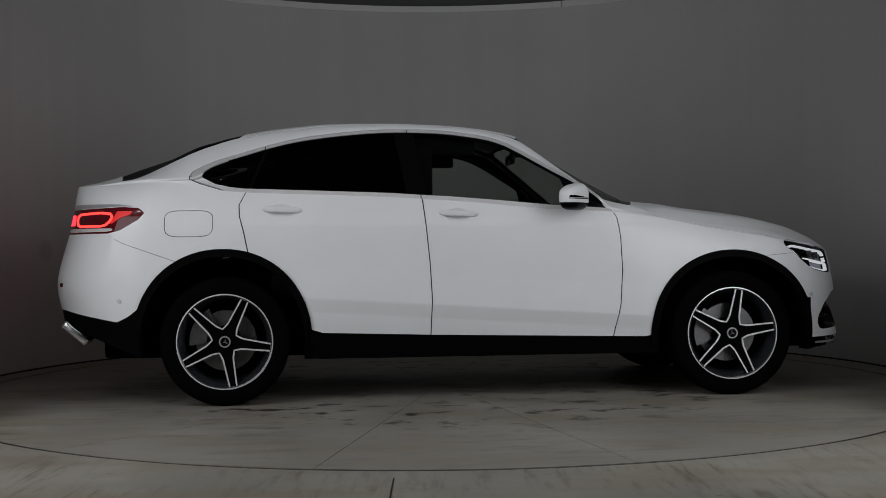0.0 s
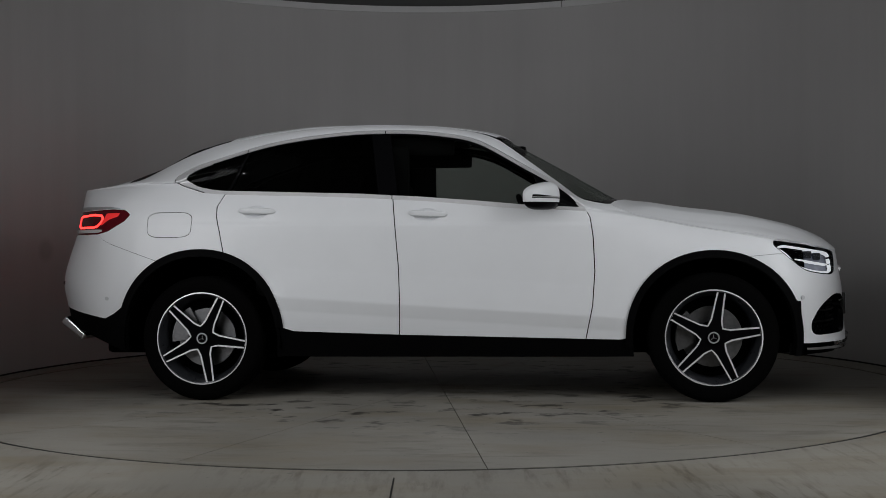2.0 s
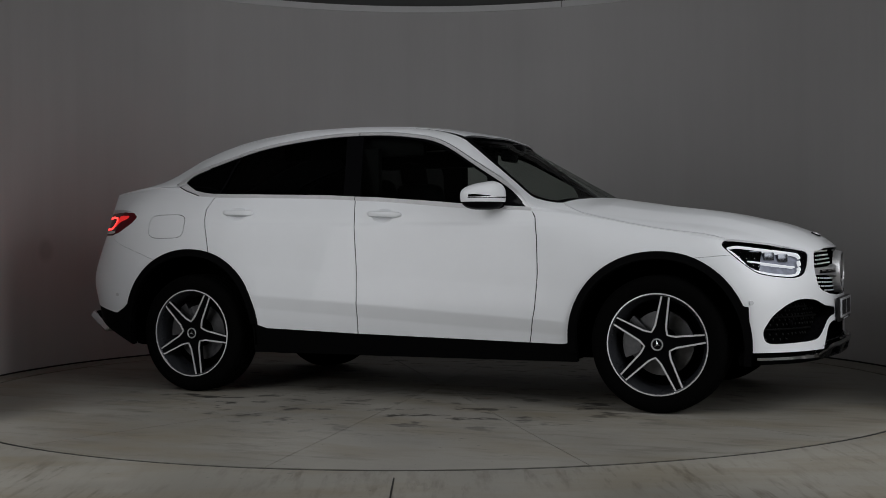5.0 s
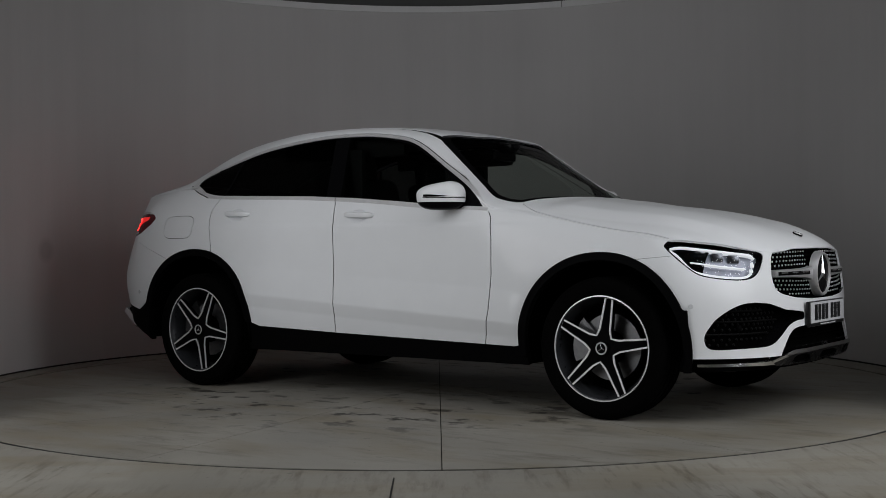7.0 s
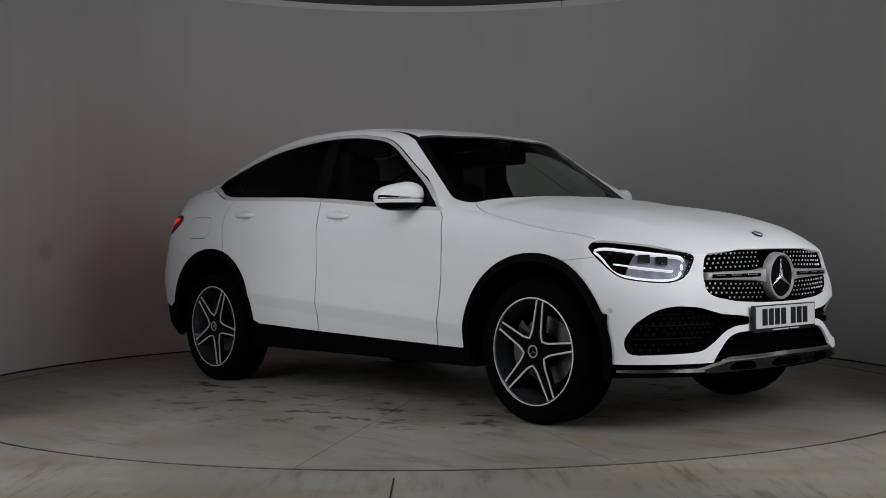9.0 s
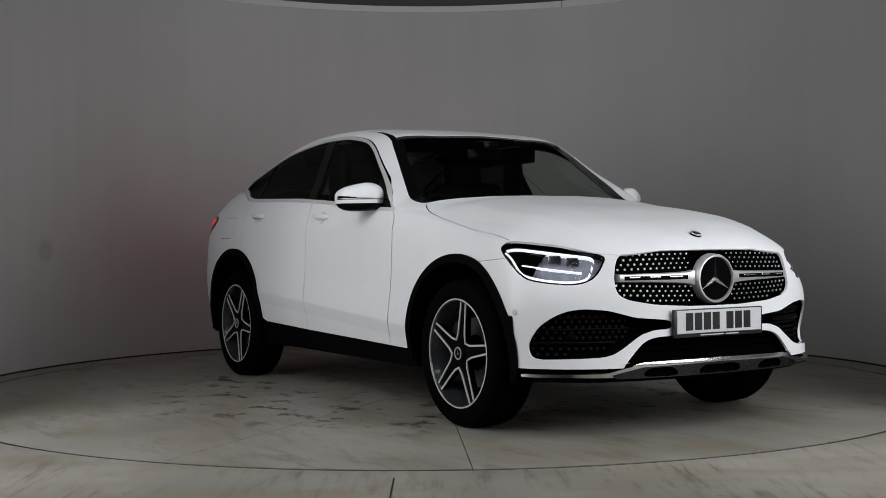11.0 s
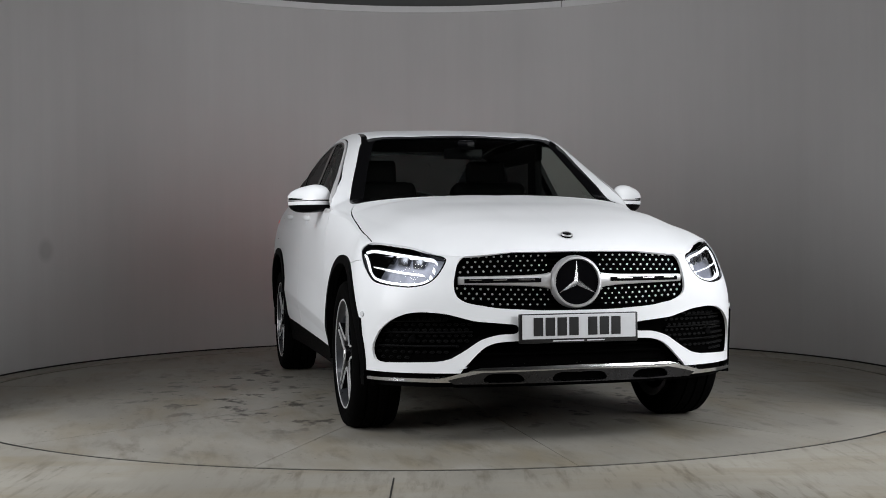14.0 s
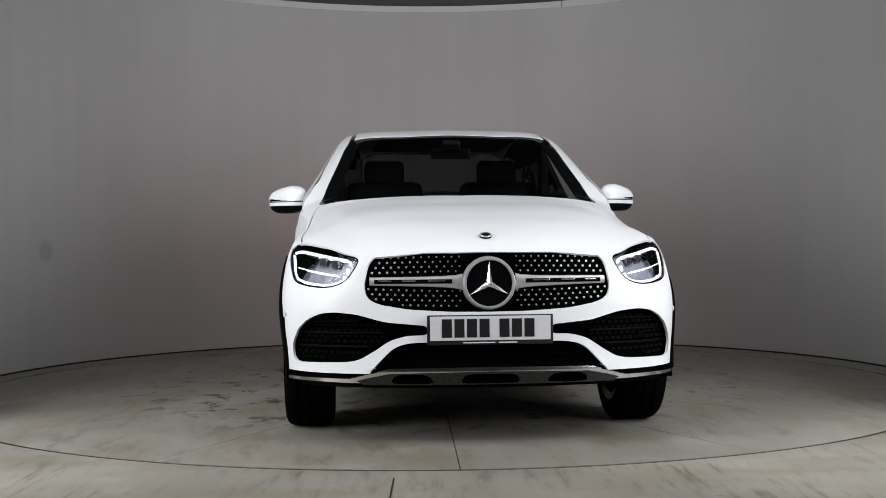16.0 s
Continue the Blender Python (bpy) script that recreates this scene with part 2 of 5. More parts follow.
def curve1(rows, x, col):
    """A smooth table of x against a column; rows in any order of x."""
    r = np.array(sorted(rows), float)
    t, y = r[:, 0], r[:, col]
    d = np.diff(y) / np.diff(t)
    s = np.zeros(len(t))
    s[0], s[-1] = d[0], d[-1]
    for k in range(1, len(t) - 1):
        s[k] = 0 if d[k - 1] * d[k] <= 0 else 2 * d[k - 1] * d[k] / (d[k - 1] + d[k])
    x = np.clip(np.asarray(x, float), t[0], t[-1])
    i = np.clip(np.searchsorted(t, x) - 1, 0, len(t) - 2)
    h = t[i + 1] - t[i]
    u = (x - t[i]) / h
    return (2 * u**3 - 3 * u**2 + 1) * y[i] + (u**3 - 2 * u**2 + u) * h * s[i] + (3 * u**2 - 2 * u**3) * y[i + 1] + (u**3 - u**2) * h * s[i + 1]


class Skin:
    """A triangle mesh whose vertices carry place, normal and one free value."""

    def __init__(self, V, T):
        self.V, self.T = V, T

    @staticmethod
    def grid(P, w):
        n, m = P.shape[:2]
        idx = np.arange(n * m).reshape(n, m)
        a, b, c, d = idx[:-1, :-1].ravel(), idx[1:, :-1].ravel(), idx[1:, 1:].ravel(), idx[:-1, 1:].ravel()
        T = np.concatenate([np.stack([a, b, c], 1), np.stack([a, c, d], 1)])
        V = P.reshape(-1, 3)
        N = np.zeros_like(V)
        fn = np.cross(V[T[:, 1]] - V[T[:, 0]], V[T[:, 2]] - V[T[:, 0]])
        for k in range(3):
            np.add.at(N, T[:, k], fn)
        N /= np.linalg.norm(N, axis=1, keepdims=True) + 1e-12
        return Skin(np.c_[V, N, w.reshape(-1, 1)], T)

    def cut(self, f):
        """Split along f = 0: (f < 0, f > 0)."""
        f = np.where(np.abs(f) < 1e-7, 1e-7, f)
        neg = f[self.T] < 0
        cnt = neg.sum(1)
        inn, out = [self.T[cnt == 3]], [self.T[cnt == 0]]
        extra, made, base = [], {}, len(self.V)
        ti, to = [], []

        def mid(i, j):
            k = (min(i, j), max(i, j))
            if k not in made:
                u = f[i] / (f[i] - f[j])
                made[k] = base + len(extra)
                extra.append(self.V[i] * (1 - u) + self.V[j] * u)
            return made[k]

        for tri, ng in zip(self.T[(cnt == 1) | (cnt == 2)], neg[(cnt == 1) | (cnt == 2)]):
            lone = ng if ng.sum() == 1 else ~ng
            k = int(np.argmax(lone))
            a, b, c = int(tri[k]), int(tri[(k + 1) % 3]), int(tri[(k + 2) % 3])
            ab, ac = mid(a, b), mid(a, c)
            one, two = [(a, ab, ac)], [(ab, b, c), (ab, c, ac)]
            if ng.sum() == 1:
                ti += one
                to += two
            else:
                ti += two
                to += one
        V = np.concatenate([self.V, np.array(extra)]) if extra else self.V
        res = []
        for full, more in ((inn, ti), (out, to)):
            T = np.concatenate(full + ([np.array(more)] if more else []))
            used = np.unique(T)
            lut = np.zeros(len(V), int)
            lut[used] = np.arange(len(used))
            res.append(Skin(V[used].copy(), lut[T]))
        return res

    def mirror(self):
        V = self.V.copy()
        V[:, [1, 4]] *= -1
        return Skin(V, self.T[:, ::-1].copy())

    def plus(self, o):
        return Skin(np.concatenate([self.V, o.V]), np.concatenate([self.T, o.T + len(self.V)]))

    def moved(self, d):
        """Pushed along its normals by d."""
        V = self.V.copy()
        V[:, :3] += V[:, 3:6] * d
        return Skin(V, self.T)

    def shifted(self, dx, dy, dz):
        V = self.V.copy()
        V[:, :3] += (dx, dy, dz)
        return Skin(V, self.T)

    def rim(self):
        e = np.concatenate([self.T[:, [0, 1]], self.T[:, [1, 2]], self.T[:, [2, 0]]])
        key = np.sort(e, 1)
        _, inv, cnt = np.unique(key, axis=0, return_inverse=True, return_counts=True)
        return e[cnt[inv.ravel()] == 1]

    def edged(self, depth, vec=None):
        """With a rim wall that goes depth inwards."""
        e = self.rim()
        used = np.unique(e)
        lut = np.zeros(len(self.V), int)
        top, low = self.V[used].copy(), self.V[used].copy()
        low[:, :3] += (-low[:, 3:6] * depth) if vec is None else np.array(vec)
        n0, k = len(self.V), len(used)
        lut[used] = np.arange(k)
        a, b = lut[e[:, 0]], lut[e[:, 1]]
        fn = np.cross(low[a, :3] - top[a, :3], top[b, :3] - top[a, :3])
        N = np.zeros((k, 3))
        np.add.at(N, a, fn)
        np.add.at(N, b, fn)
        N /= np.linalg.norm(N, axis=1, keepdims=True) + 1e-12
        top[:, 3:6] = low[:, 3:6] = N
        T = np.concatenate([np.stack([n0 + a, n0 + k + a, n0 + b], 1), np.stack([n0 + b, n0 + k + a, n0 + k + b], 1)])
        return Skin(np.concatenate([self.V, top, low]), np.concatenate([self.T, T]))

    def make(self, name, mat, parent, label=""):
        return mesh_ob(name, self.V[:, :3], self.T, mat, parent, label, self.V[:, 3:6])

    @property
    def x(self):
        return self.V[:, 0]

    @property
    def y(self):
        return np.abs(self.V[:, 1])

    @property
    def z(self):
        return self.V[:, 2]

    @property
    def w(self):
        return self.V[:, 6]


def to_line(px, py, pts, closed=False):
    """Distance to a polyline."""
    q = np.array(pts + pts[:1] if closed else pts, float)
    best = np.full(px.shape, 1e9)
    for (ax, ay), (bx, by) in zip(q[:-1], q[1:]):
        dx, dy = bx - ax, by - ay
        u = np.clip(((px - ax) * dx + (py - ay) * dy) / (dx * dx + dy * dy + 1e-12), 0, 1)
        best = np.minimum(best, np.hypot(px - ax - u * dx, py - ay - u * dy))
    return best


def in_poly(px, py, pts):
    """Signed distance to a closed outline, negative inside."""
    ins = np.zeros(px.shape, bool)
    q = pts + pts[:1]
    for (ax, ay), (bx, by) in zip(q[:-1], q[1:]):
        hit = (ay > py) != (by > py)
        ins ^= hit & (px < (bx - ax) * (py - ay) / (by - ay + 1e-15) + ax)
    return np.where(ins, -1, 1) * to_line(px, py, pts, True)


def soften(pts, r=0.03, n=4, closed=True):
    """Round each corner of an outline with a bow of at most the given reach."""
    out, k = [], len(pts)
    for i in range(k):
        if not closed and i in (0, k - 1):
            out.append(tuple(pts[i]))
            continue
        a, b, c = (Vector(pts[(i + j) % k]) for j in (-1, 0, 1))
        p = b + (a - b) * min(0.48, r / max((a - b).length, 1e-6))
        q = b + (c - b) * min(0.48, r / max((c - b).length, 1e-6))
        for u in np.linspace(0, 1, n):
            out.append(tuple(p * (1 - u) ** 2 + 2 * b * u * (1 - u) + q * u * u))
    return out


def rounded(pts, n=6, closed=True):
    """A smooth outline through the middle of each side of a polygon."""
    out = []
    k = len(pts)
    for i in range(k):
        a, b, c = (Vector(pts[(i + j) % k]) for j in (-1, 0, 1))
        p, q = a.lerp(b, 0.7), b.lerp(c, 0.3)
        for s in range(n):
            u = s / (n - 1)
            out.append(tuple(p * (1 - u) ** 2 + 2 * b * u * (1 - u) + q * u * u))
    return out

# ---- the studio ----
WALL_C, WALL_R, WALL_TOP = (0.03, 0.24), 3.10, 2.985
TABLE_R = 2.918
OPEN = 52.0  # half-angle of the opening towards the camera


def arc_wall(name, r0, r1, z0, z1, mat, a0, a1, n, label, cat="wall"):
    """A curved wall with thickness, between two angles from -y."""
    verts, faces = [], []
    for k in range(n + 1):
        a = radians(-90 + a0 + (a1 - a0) * k / n)
        for r, z in ((r0, z0), (r0, z1), (r1, z1), (r1, z0)):
            verts.append((WALL_C[0] + r * math.cos(a), WALL_C[1] + r * math.sin(a), z))
    for k in range(n):
        for j in range(4):
            b, c = 4 * k, 4 * k + 4
            faces.append((b + j, b + (j + 1) % 4, c + (j + 1) % 4, c + j))
    faces += [(3, 2, 1, 0), tuple(4 * n + j for j in range(4))]
    bm = bmesh.new()
    vs = [bm.verts.new(v) for v in verts]
    for f in faces:
        bm.faces.new([vs[i] for i in f])
    return tagged(part(name, bm, mat, None, smooth=True), label, cat, kind="structure")


arc_wall("wall_round", WALL_R, WALL_R + 0.12, 0.0, WALL_TOP, WALL, OPEN, 360 - OPEN, 160, "curved grey painted studio wall round the turntable")
LIP_JOINT = 180 - 20.6
for a0, a1 in ((OPEN, LIP_JOINT - 0.06), (LIP_JOINT + 0.06, 360 - OPEN)):
    arc_wall("trim", WALL_R - 0.012, WALL_R + 0.14, WALL_TOP, WALL_TOP + 0.055, LIP, a0, a1, 90, "pale capping strip along the wall's top", "trim")
arc_wall("baseboard", WALL_R - 0.006, WALL_R, 0.0, 0.011, SEAM, OPEN, 360 - OPEN, 120, "dark shadow joint at the wall's foot", "trim")

# floor outside the turntable: a sheet with a round hole, cut in bays by two joints
bm = bmesh.new()
n = 192
inner = [bm.verts.new(((TABLE_R + 0.008) * math.cos(2 * math.pi * k / n), (TABLE_R + 0.008) * math.sin(2 * math.pi * k / n), 0)) for k in range(n)]
deep = [bm.verts.new((v.co.x, v.co.y, -0.06)) for v in inner]
outer = []
for k in range(n):
    a = 2 * math.pi * k / n
    s = 12.0 / max(abs(math.cos(a)), abs(math.sin(a)))
    outer.append(bm.verts.new((s * math.cos(a), s * math.sin(a), 0)))
for k in range(n):
    j = (k + 1) % n
    bm.faces.new((inner[k], outer[k], outer[j], inner[j]))
    bm.faces.new((inner[k], inner[j], deep[j], deep[k]))
tagged(part("floor", bm, FLOOR, None), "worn beige-grey concrete floor with dark scuffs", "floor", kind="structure")
bm = bmesh.new()
box(bm, 0, 0, -0.075, 6.4, 6.4, 0.03)
tagged(part("floor_pit", bm, SEAM, None), "dark pit floor below the turntable", "floor", kind="structure")
for px0, py0, px1, py1 in ((-0.176, -3.06, -0.182, -8.5), (2.06, -2.42, 4.2, -3.35)):
    bm = bmesh.new()
    d = Vector((px1 - px0, py1 - py0, 0))
    box(bm, (px0 + px1) / 2, (py0 + py1) / 2, 0.0012, d.length, 0.006, 0.002, rot=Matrix.Rotation(math.atan2(d.y, d.x), 4, "Z"))
    tagged(part("floor_joint", bm, SEAM, None), "thin dark saw-cut joint in concrete floor", "joint", kind="structure")

# ceiling and the outer room that closes the place behind the camera
bm = bmesh.new()
box(bm, 0, -3.0, 3.75, 9.4, 14.0, 0.1)
tagged(part("ceiling", bm, CEIL, None), "dark grey studio ceiling", "ceiling", kind="structure")
for nm, cx, cy, sx, sy in (("wall_west", -4.6, -3.0, 0.12, 13.8), ("wall_east", 4.6, -3.0, 0.12, 13.8), ("wall_south", 0, -9.9, 9.08, 0.12), ("wall_north", 0, 3.9, 9.08, 0.12)):
    bm = bmesh.new()
    box(bm, cx, cy, 1.85, sx, sy, 3.68)
    tagged(part(nm, bm, OUTER, None), "plain grey outer studio wall", "wall", kind="structure")

# the turntable: fourteen wedge plates on a round deck
turntable = new("turntable")
tagged(turntable, "round concrete turntable of wedge plates under the car", "turntable")
bm = bmesh.new()
lathe(bm, [(0.0005, -0.012), (TABLE_R - 0.022, -0.012), (TABLE_R - 0.022, -0.055), (0.0005, -0.055)], 192, "z")
part("deck", bm, SEAM, turntable, "dark deck between the plates")
# dark ring added for the shade in the gap round the rim
bm = bmesh.new()
lathe(bm, [(TABLE_R - 0.022, -0.03), (TABLE_R - 0.022, -0.003), (TABLE_R, -0.003), (TABLE_R, -0.03)], 192, "z")
part("rim_gap_shade", bm, SEAM, turntable, "dark ring standing in for the shaded gap round the turntable")
WEDGES, FIRST = 14, 254.5
for k in range(WEDGES):
    bm = bmesh.new()
    gap = 0.0022
    a0, a1 = radians(FIRST + k * 360 / WEDGES), radians(FIRST + (k + 1) * 360 / WEDGES)
    pts = []
    m = 14
    mid = (a0 + a1) / 2
    r_in = gap / math.sin((a1 - a0) / 2)
    pts.append((r_in * math.cos(mid), r_in * math.sin(mid)))
    for j in range(m + 1):
        aa = a0 + (a1 - a0) * j / m
        if j == 0:
            aa += gap / TABLE_R
        if j == m:
            aa -= gap / TABLE_R
        pts.append(((TABLE_R - 0.021) * math.cos(aa), (TABLE_R - 0.021) * math.sin(aa)))
    prism(bm, pts, -0.012, 0.0, lambda u, v, h: (u, v, h))
    part("plate", bm, TABLE, turntable)

# ---- the car ----
# plan outlines from the nose round the side to the tail: low, at the waist, and the shoulder (with heights)
LO = [(2.285, 0), (2.275, .25), (2.215, .55), (2.12, .73), (1.985, .845), (1.86, .885), (1.6, .905), (1.35, .90), (1.05, .885), (.88, .877), (.72, .873), (.4, .868),
      (0, .864), (-.4, .862), (-.8, .868), (-1.1, .88), (-1.44, .905), (-1.7, .90), (-1.95, .875), (-2.16, .81), (-2.31, .66), (-2.39, .35), (-2.41, 0)]
MID = [(2.245, 0), (2.237, .25), (2.19, .53), (2.12, .70), (2.02, .82), (1.89, .897), (1.66, .922), (1.35, .928), (1.05, .918), (.88, .915), (.72, .912), (.4, .91),
       (0, .91), (-.4, .91), (-.8, .915), (-1.1, .92), (-1.44, .928), (-1.72, .92), (-2.0, .89), (-2.23, .80), (-2.365, .63), (-2.43, .33), (-2.445, 0)]
HI = [(2.205, 0, .846), (2.195, .25, .844), (2.15, .53, .826), (2.04, .655, .846), (1.9, .755, .868), (1.755, .845, .888), (1.55, .838, .925), (1.3, .822, .968),
      (1.05, .825, 1.018), (.88, .852, 1.042), (.72, .872, 1.058), (.4, .866, 1.075), (0, .849, 1.112), (-.4, .834, 1.142), (-.8, .822, 1.162), (-1.1, .812, 1.172),
      (-1.4, .80, 1.187), (-1.63, .777, 1.212), (-1.85, .757, 1.222), (-2.10, .675, 1.222), (-2.25, .555, 1.227), (-2.32, .3, 1.24), (-2.345, 0, 1.25)]
# height of the centre line
TOPLINE = [(-2.345, 1.25), (-2.25, 1.268), (-2.15, 1.295), (-2.1, 1.312), (-2.0, 1.350), (-1.9, 1.385), (-1.75, 1.435), (-1.58, 1.486), (-1.41, 1.526), (-1.24, 1.557), (-1.07, 1.582), (-.9, 1.599),
           (-.73, 1.608), (-.56, 1.611), (-.39, 1.609), (-.22, 1.601), (-.05, 1.587), (.115, 1.566), (.28, 1.532), (.45, 1.445), (.6, 1.36), (.8, 1.245), (.93, 1.17),
           (1.0, 1.14), (1.15, 1.115), (1.3, 1.09), (1.5, 1.065), (1.65, 1.04), (1.8, 1.007), (1.95, .972), (2.06, .935), (2.13, .903), (2.18, .87), (2.205, .848)]
# upper edge of the side windows, and the edge of roof or windscreen: x, half-width, height
RAIL = [(-2.345, 0, 1.25), (-2.32, .28, 1.242), (-2.25, .52, 1.232), (-2.10, .61, 1.243), (-2.0, .628, 1.258), (-1.85, .668, 1.278), (-1.63, .712, 1.30), (-1.52, .708, 1.349), (-1.36, .685, 1.401),
        (-1.21, .67, 1.447), (-1.035, .655, 1.489), (-.874, .645, 1.514), (-.71, .637, 1.532), (-.54, .633, 1.543), (-.41, .633, 1.544), (-.213, .637, 1.537),
        (-.045, .647, 1.517), (.119, .665, 1.481), (.278, .705, 1.40), (.444, .754, 1.301), (.598, .80, 1.21), (.679, .825, 1.15), (.75, .832, 1.095), (.88, .805, 1.070), (1.02, .785, 1.044)]
EDGE = [(-2.345, 0, 1.25), (-2.32, .25, 1.245), (-2.25, .45, 1.24), (-2.07, .49, 1.252), (-1.95, .505, 1.280), (-1.83, .512, 1.330), (-1.73, .516, 1.376), (-1.594, .522, 1.433), (-1.4, .53, 1.492), (-1.1, .54, 1.55), (-.8, .55, 1.58),
        (-.5, .555, 1.586), (-.2, .56, 1.576), (0, .565, 1.556), (.14, .572, 1.53), (.243, .585, 1.495), (.45, .648, 1.345), (.6, .693, 1.23), (.725, .732, 1.138), (.80, .742, 1.118), (.88, .748, 1.098), (.95, .750, 1.078), (1.02, .745, 1.060)]

car = new("car")
tagged(car, "white coupe SUV with black cladding and twin-spoke alloy wheels", "car")


def belt_points(ns, nv):
    mid = np.array(MID)
    t = np.r_[0, np.cumsum(np.hypot(*np.diff(mid, axis=0).T))]
    s = np.linspace(0, t[-1], ns)
    lo, md, hi = spline(t, s, LO), spline(t, s, MID), spline(t, s, HI)
    f = np.clip((md[:, 0] - 1.6) / 0.5, 0, 1)
    r = np.clip((-1.5 - md[:, 0]) / 0.5, 0, 1)
    z0, zm = 0.25 + 0.01 * f + 0.13 * np.clip((-1.95 - md[:, 0]) / 0.35, 0, 1) + 0.03 * r, 0.60 + 0.02 * f + 0.12 * r
    r2 = np.clip((-2.05 - md[:, 0]) / 0.33, 0, 1)
    zh = hi[:, 2]
    knots = [0, .2, .42, .68, .88, 1.0]
    i1, i2 = 0.22 + 0.20 * f - 0.08 * r + 0.50 * r2, 0.60 + 0.14 * f + 0.26 * r2

    P = []
    for k, (u, ins) in enumerate(((None, 0), (None, 0), (None, 0), (0.55, i1), (0.85, i2), (1.0, np.ones(ns)))):
        if k == 0:
            xy, z = lo, z0
        elif k == 1:
            xy, z = lo * 0.25 + md * 0.75, (z0 + zm) / 2
        elif k == 2:
            xy, z = md, zm
        else:
            xy, z = md * (1 - ins[:, None]) + hi[:, :2] * ins[:, None], zm + (zh - zm) * u
        P.append(np.c_[xy, z])
    P = spline(knots, np.linspace(0, 1, nv), np.array(P)).transpose(1, 0, 2)
    # body creases low on the doors and along the shoulder
    x, z = P[..., 0], P[..., 2]
    along = np.clip((1.02 - x) / 0.1, 0, 1) * np.clip((x + 1.05) / 0.1, 0, 1)
    crest = 0.478 + 0.065 * (0.75 - x)
    P[..., 1] += along * 0.014 * np.maximum(0, 1 - np.where(z > crest, (z - crest) / 0.17, (crest - z) / 0.075))
    along = np.clip((1.3 - x) / 0.5, 0, 1) * np.clip((x + 1.9) / 0.5, 0, 1)
    crest = 0.985 - 0.012 * x
    P[..., 1] += along * 0.004 * np.maximum(0, 1 - np.where(z > crest, (z - crest) / 0.02, (crest - z) / 0.12))
    P[..., 1] *= -1
    P[0, :, 1] = P[-1, :, 1] = 0
    return P, hi


def top_points(ns, nw):
    mid = np.array(MID)
    t = np.r_[0, np.cumsum(np.hypot(*np.diff(mid, axis=0).T))]
    s = np.linspace(0, t[-1], ns)
    hi = spline(t, s, HI)
    x, yA, zA = hi.T
    yA = np.maximum(yA, 0)
    zc = np.maximum(curve1(TOPLINE, x, 1), zA)
    yB, zB, yC, zC = curve1(RAIL, x, 1), curve1(RAIL, x, 2), curve1(EDGE, x, 1), curve1(EDGE, x, 2)

    def hood(q):
        return zA + (zc - zA) * (1 - q**3.4)
    blend = np.clip((x - 0.93) / 0.17, 0, 1)
    blend = blend * blend * (3 - 2 * blend)
    hq = (1, .975, .95, .90, .5, 0)
    cab = [(yA, zA), ((yA + yB) / 2 + 0.004, (zA + zB) / 2), (yB, zB), (yC, zC), (yC * 0.5, zC + (zc - zC) * 0.80), (0 * yC, zc)]
    ctrl = []
    for q, (cy, cz) in zip(hq, cab):
        ctrl.append(np.stack([cy * (1 - blend) + yA * q * blend, cz * (1 - blend) + hood(q) * blend], 1))
    ctrl.append(ctrl[-2] * np.array([-1, 1]))
    w = np.linspace(0, 1, nw)
    yz = spline([0, .2, .4, .52, .77, 1.0, 1.23], w, np.array(ctrl)).transpose(1, 0, 2)
    P = np.empty((ns, nw, 3))
    P[..., 0], P[..., 1], P[..., 2] = x[:, None], -yz[..., 0], yz[..., 1]
    # raised middle of the bonnet
    X, Y = P[..., 0], -P[..., 1]
    fade = np.clip((X - 0.98) / 0.14, 0, 1) * np.clip((2.17 - X) / 0.25, 0, 1)
    yc = 0.66 - 0.10 * (X - 0.95) / 1.2 - 0.05 * np.clip((X - 1.6) / 0.5, 0, 1)
    P[..., 2] += fade * 0.018 * np.maximum(0, 1 - np.where(Y > yc, (Y - yc) / 0.11, (yc - Y) / 0.40))
    P[:, -1, 1] = 0
    P[0, :, 1] = P[-1, :, 1] = 0
    return P, np.broadcast_to(w, (ns, nw))


P, _ = belt_points(460, 92)
belt = Skin.grid(P, np.broadcast_to(np.linspace(0, 1, 92), P.shape[:2]).copy())
P, W = top_points(520, 66)
top = Skin.grid(P, W.copy())
for sk in (belt, top):
    if np.mean(sk.V[:, 1] * sk.V[:, 4]) < 0:
        sk.V[:, 3:6] *= -1
        sk.T = sk.T[:, ::-1].copy()

# one soft turn from the rear quarter into the deck
ea, eb = belt.V[(belt.w > .9999) & (belt.x < -1.55)], top.V[(top.w < 1e-4) & (top.x < -1.55)]
for sk, near in ((belt, np.clip((belt.w - .88) / .12, 0, 1)), (top, np.clip((.16 - top.w) / .16, 0, 1))):
    for i in np.nonzero((near > 0) & (sk.x < -1.6))[0]:
        p = sk.V[i, :3]
        na = ea[np.argmin(((ea[:, :3] - p) ** 2).sum(1)), 3:6]
        nb = eb[np.argmin(((eb[:, :3] - p) ** 2).sum(1)), 3:6]
        own = na if sk is belt else nb
        k = near[i] * min(1, (-1.6 - p[0]) / .06)
        n = sk.V[i, 3:6] + k * ((na + nb) / 2 - own)
        sk.V[i, 3:6] = n / np.linalg.norm(n)
belt0 = belt
LOOKUP = belt.V[::2]


def side_y(x, z):
    """Half-width of the body at a place on its side."""
    m = LOOKUP[(np.abs(LOOKUP[:, 0]) < 2.3)]
    k = np.argmin((m[:, 0] - x) ** 2 + (m[:, 2] - z) ** 2)
    return -m[k, 1]


def nose_x(y, z):
    m = LOOKUP[LOOKUP[:, 0] > 1.6]
    k = np.argmin((np.abs(m[:, 1]) - abs(y)) ** 2 + (m[:, 2] - z) ** 2)
    return m[k, 0]


